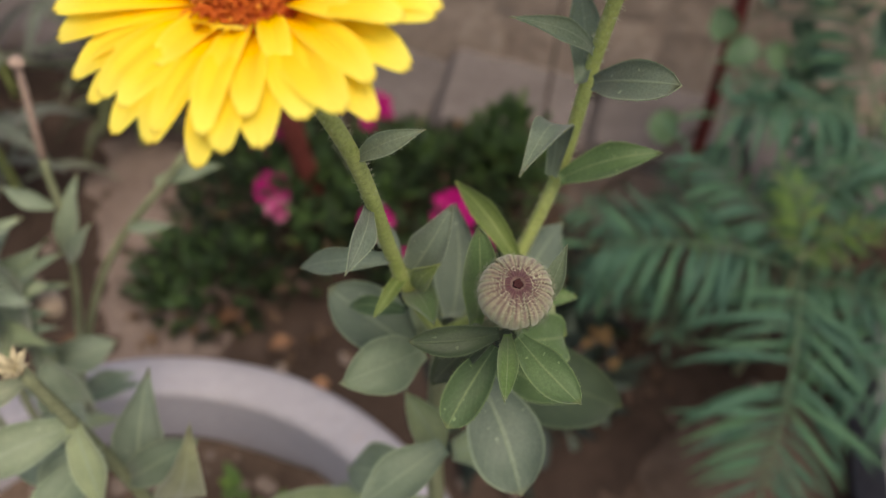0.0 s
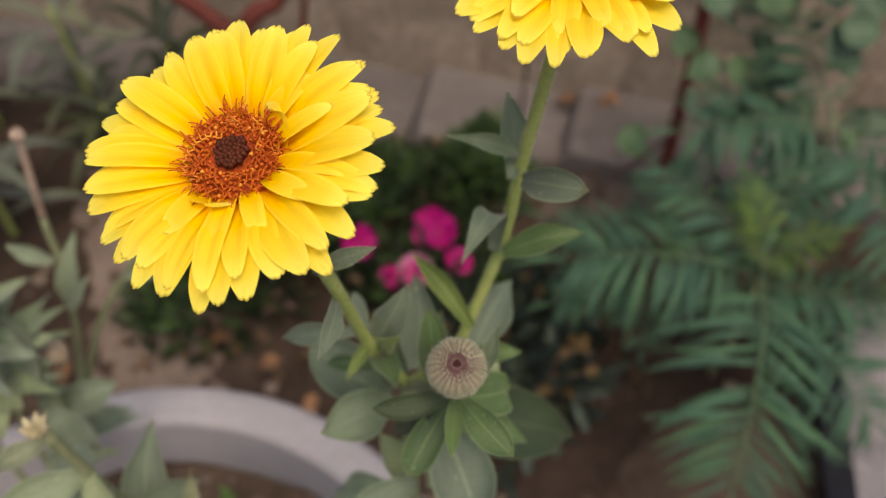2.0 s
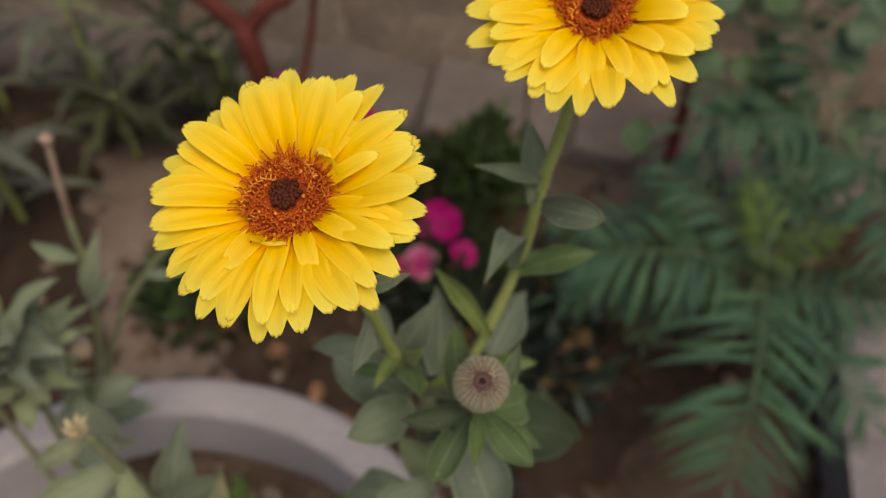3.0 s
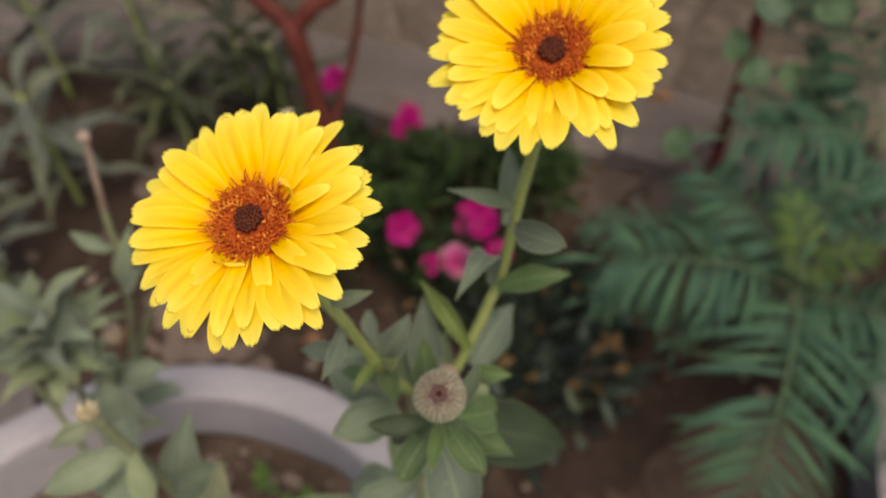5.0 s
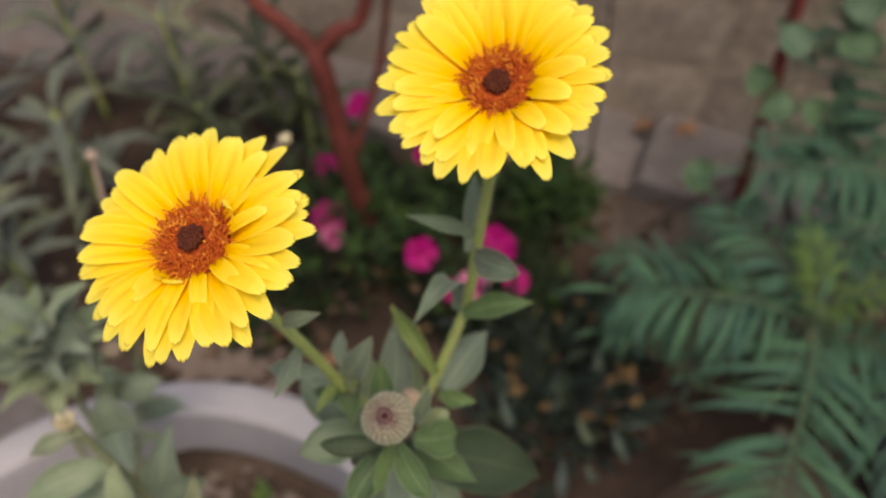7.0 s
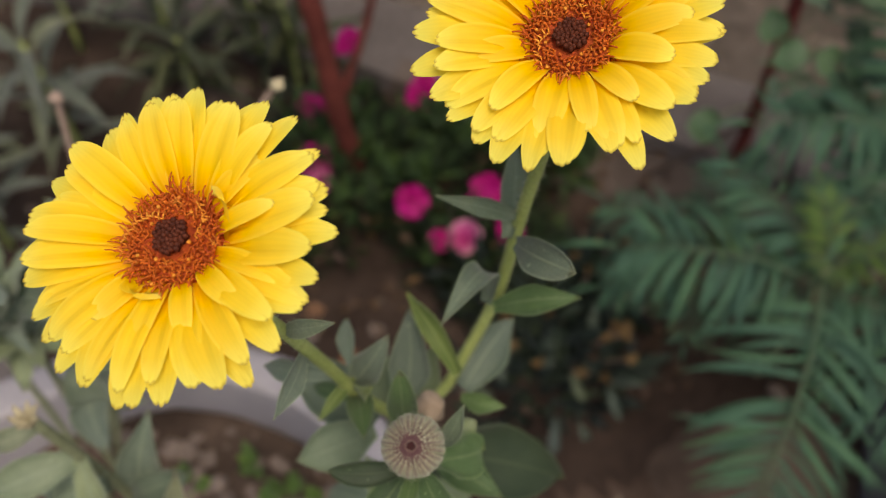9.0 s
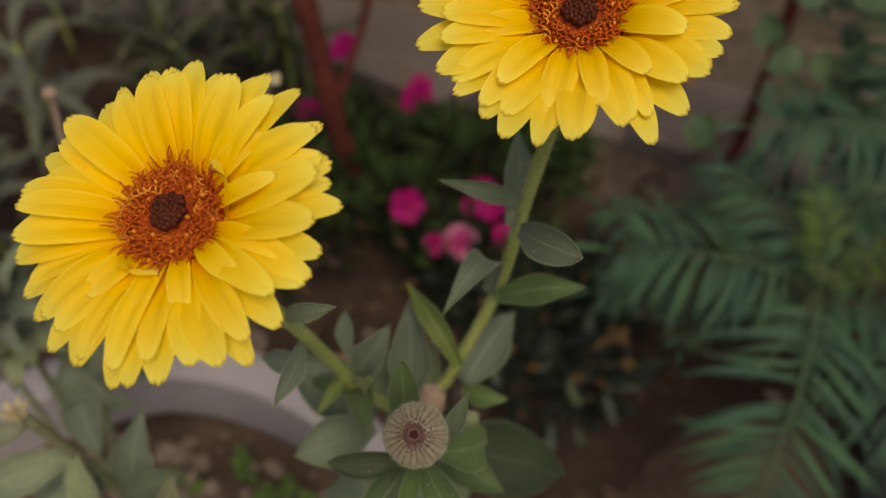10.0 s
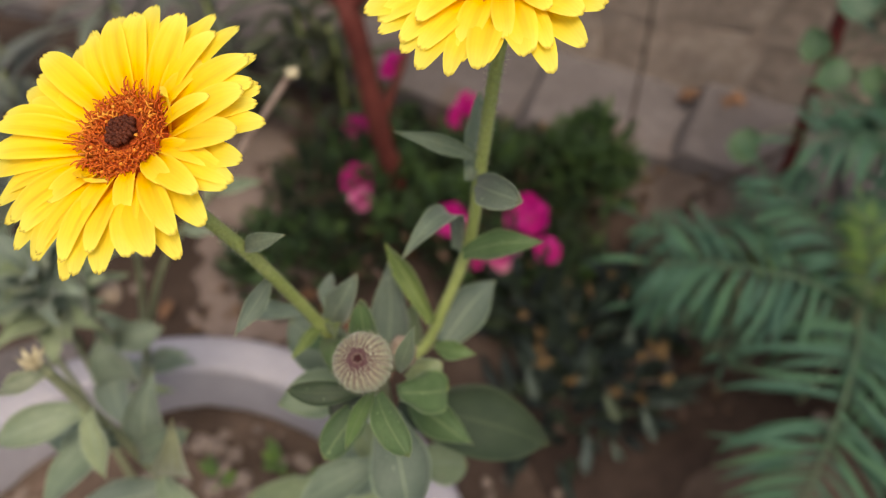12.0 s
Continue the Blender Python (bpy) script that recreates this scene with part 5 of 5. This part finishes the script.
LEAFLETS = []
for k in range(5):
    lv, lf, lu = blade((0, 0, 0), (1, 0, -0.09 * k), 0.108, up=(0, 0, 1), sag=0.05 + 0.03 * k, fold=0.2, wave=0.10, seed=k, widest=0.45, neck=0.25, thick=0.006, nu=8, nv=2)
    LEAFLETS.append(to_mesh("leaflet", lv, lf, lu))
THIN_LEAFLETS = []
for k in range(5):
    lv, lf, lu = blade((0, 0, 0), (1, 0, -0.07 * k - 0.05), 0.082, up=(0, 0, 1), sag=0.05 + 0.03 * k, fold=0.2, wave=0.06, seed=k + 20, widest=0.45, neck=0.25, thick=0.005, nu=8, nv=2)
    THIN_LEAFLETS.append(to_mesh("leaflet", lv, lf, lu))
FRONDS = [frond_parts(0.155, 19, 0.070, 1), frond_parts(0.135, 17, 0.062, 2), frond_parts(0.17, 20, 0.074, 3)]
LONG_FROND = frond_parts(0.17, 30, 0.072, 4)


def build_frond_plant(at, height, seed, leaves, label):
    """leaves: (height on the stem, direction in degrees, rise in degrees, scale)."""
    rng = random.Random(seed)
    p = thing("feathery_marigold", at, label, "plant", "feathery marigolds")
    v, f, uv = tube([(0, 0, -0.01), (0.004, -0.006, height * 0.5), (0, 0, height)], 0.005, 0.0028, 14, 8)
    part("stem", to_mesh("stem", v, f, uv), DULL_STEM, p)
    for z, az, rise, sc in leaves:
        rib, places = LONG_FROND if sc >= 1.45 else FRONDS[rng.randrange(3)]
        m = Matrix.Translation((0.004 * (1 - z / height), -0.006 * (1 - z / height), z)) @ Matrix.Rotation(radians(az), 4, "Z") @ Matrix.Rotation(-radians(rise), 4, "Y") @ Matrix.Rotation(rng.uniform(-0.25, 0.25), 4, "X") @ Matrix.Scale(sc, 4)
        leaf = part("leaf", rib, FROND_RIB, p, m=m)
        young = z > height * 0.93 and sc < 0.6
        for q in places:
            ob = part("leaflet", rng.choice(THIN_LEAFLETS if sc >= 1.45 else LEAFLETS), FROND, leaf, m=q)
            if young:
                ob.material_slots[0].link = "OBJECT"
                ob.material_slots[0].material = FROND_YOUNG


build_frond_plant((0.377, 0.56, 0), 0.25, 1, ((0.22, 181, 8, 1.44), (0.235, 253, -12, 1.5), (0.19, 305, -10, 1.1), (0.23, 130, 14, 1.1), (0.20, 340, 4, 1.1), (0.24, 75, 18, 1.0), (0.25, 110, 40, 0.5), (0.25, 240, 40, 0.45), (0.25, 350, 45, 0.45)),
                  "green feathery-leaved marigold plant without flowers")
build_frond_plant((0.265, 0.61, 0), 0.19, 2, ((0.16, 205, 6, 0.85), (0.17, 155, 10, 0.85), (0.15, 260, 0, 0.75), (0.17, 80, 14, 0.8), (0.19, 20, 40, 0.5)),
                  "smaller green feathery-leaved marigold plant")
build_frond_plant((0.485, 0.73, 0), 0.31, 3, ((0.29, 190, 8, 1.25), (0.27, 235, 2, 1.2), (0.28, 275, 0, 1.2), (0.26, 150, 12, 1.15), (0.30, 100, 16, 1.1), (0.27, 320, 6, 1.1)),
                  "tall green feathery-leaved marigold plant by the wall")
build_frond_plant((0.455, 0.60, 0), 0.20, 4, ((0.17, 195, 4, 1.0), (0.16, 140, 8, 1.0), (0.17, 85, 12, 1.0), (0.18, 270, 0, 1.0), (0.17, 330, 8, 0.9)),
                  "low green feathery-leaved marigold plant")


# ---- the grey-leaved plants on the other side ----
def build_grey_plant(at, height, count, seed, length, width, leaf, label):
    rng = random.Random(seed)
    p = thing("grey_leaf_plant", at, label, "plant", "grey-leaved clumps")
    v, f, uv = tube([(0, 0, -0.01), (0.004, 0.0, height * 0.5), (0, 0, height)], 0.006, 0.003, 8, 7)
    part("stem", to_mesh("stem", v, f, uv), STEM, p)
    for k in range(count):
        z = height * (0.15 + 0.85 * (k + 0.5) / count)
        a = k * 2.4 + rng.uniform(-0.4, 0.4)
        ln = length * rng.uniform(0.7, 1.2)
        e = Vector((math.cos(a) * ln, math.sin(a) * ln, z + ln * rng.uniform(-0.25, 0.45)))
        v, f, uv = blade((0, 0, z), e, width * rng.uniform(0.8, 1.25), up=(0, 0, 1), sag=rng.uniform(0.1, 0.3), seed=seed * 50 + k, nu=9, nv=2, widest=0.5, neck=0.3)
        part("leaf", to_mesh("leaf", v, f, uv), leaf, p)
    return p


for k, (x, y, hh) in enumerate(((-0.66, 0.80, 0.24), (-0.82, 0.78, 0.24), (-0.70, 0.62, 0.20), (-0.42, 1.02, 0.22), (-0.60, 1.06, 0.24), (-0.78, 1.06, 0.30), (-0.98, 0.95, 0.30), (-0.88, 0.60, 0.22), (-0.52, 0.95, 0.14), (-0.35, 0.985, 0.20))):
    olive = -0.55 < x and y > 0.9
    build_grey_plant((x, y, 0), hh, 20, k + 2, 0.125, 0.021, OLIVE_LEAF if olive else GREY_LEAF,
                     "clump of dark olive drooping leaves by the wall" if olive else "clump of long dull grey-green drooping leaves")


# ---- small things on the ground ----
def build_dry_leaf(at, size, seed, turn):
    d = Vector((math.cos(turn), math.sin(turn), 0.15)) * size
    v, f, uv = blade(-d * 0.5, d * 0.5, size * 0.7, up=(0, 0, 1), sag=0.15, fold=0.4, wave=0.12, seed=seed, round_tip=0.4)
    ob = part("fallen_leaf", to_mesh("fallen_leaf", v, f, uv), DRY_LEAF)
    ob.location = at
    tagged(ob, "curled orange-brown fallen leaf on the soil", "leaf", "fallen leaves")


for k, (x, y) in enumerate(((-0.300, 0.602), (-0.16, 0.50), (-0.12, 0.46), (0.205, 0.70), (0.10, 0.73), (-0.22, 0.56), (-0.5, 0.55))):
    build_dry_leaf((x, y, 0.012 + ground_height(x, y)), 0.034 - 0.002 * (k % 4), k, k * 1.3)


for k, (x, y) in enumerate(((0.226, 1.072), (0.300, 1.075), (0.285, 1.066))):
    build_dry_leaf((x, y, 0.052), 0.036 - 0.004 * k, k + 20, k * 2.1 + 0.4)


def build_leaf_litter():
    """Crumbled brown leaves and petals lying over the bed and caught in the low bushes."""
    rng = random.Random(61)
    s = Soup()
    for _ in range(360):
        x, y = rng.uniform(-0.45, 0.30), rng.uniform(0.50, 0.95)
        z = ground_height(x, y) + (rng.uniform(0.004, 0.012) if rng.random() < 0.6 else rng.uniform(0.03, 0.10) * max(0.0, 1 - ((x + 0.1) / 0.3) ** 2))
        d = Vector((rng.uniform(-1, 1), rng.uniform(-1, 1), rng.uniform(-0.2, 0.5))).normalized() * rng.uniform(0.007, 0.016)
        q = Vector((x, y, z))
        s.add(*sheet(q - d, q + d, rng.uniform(0.006, 0.012), up=(0, 0, 1), fold=0.4, wave=0.2, seed=rng.randrange(9999), nu=4, nv=2, round_tip=0.5))
    ob = part("leaf_litter", s.mesh("leaf_litter"), DRY_LITTER)
    tagged(ob, "crumbled brown dry leaves scattered over the bed", "leaf litter", "", "stuff")


build_leaf_litter()


def build_twig(a, b, r, seed, label):
    rng = random.Random(seed)
    a, b = Vector(a), Vector(b)
    v, f, uv = tube([(0, 0, 0), (b - a) * 0.5 + Vector((rng.uniform(-0.01, 0.01), 0, rng.uniform(-0.01, 0.01))), b - a], r, r * 0.7, 14, 6, wobble=0.1, rng=rng)
    ob = part("twig", to_mesh("twig", v, f, uv), TWIG)
    ob.location = a
    tagged(ob, label, "twig")


build_twig((0.125, 0.93, -0.01), (0.118, 0.93, 0.55), 0.0028, 2, "thin dark upright twig stuck in the soil before the wall")
build_wall()


def build_slab():
    ob = part("cement_block", stone_mesh(0.26, 0.05, 0.09, 4.2, "cement_block"), STONE)
    ob.matrix_basis = Matrix.Translation((-0.690, 0.370, 0.022)) @ Matrix.Rotation(0.55, 4, "Z")
    tagged(ob, "grey weathered cement block lying on the soil", "cement block")


build_slab()


def build_kerb():
    """A long low cement block, worn at the edges, beside the feathery plants."""
    ob = part("cement_kerb", stone_mesh(0.30, 0.13, 0.46, 7.3, "cement_kerb"), KERB)
    ob.matrix_basis = Matrix.Translation((0.628, 0.365, 0.050)) @ Matrix.Rotation(-0.22, 4, "Z")
    tagged(ob, "pale lilac-grey cement kerb beside the feathery plants", "kerb")


build_kerb()
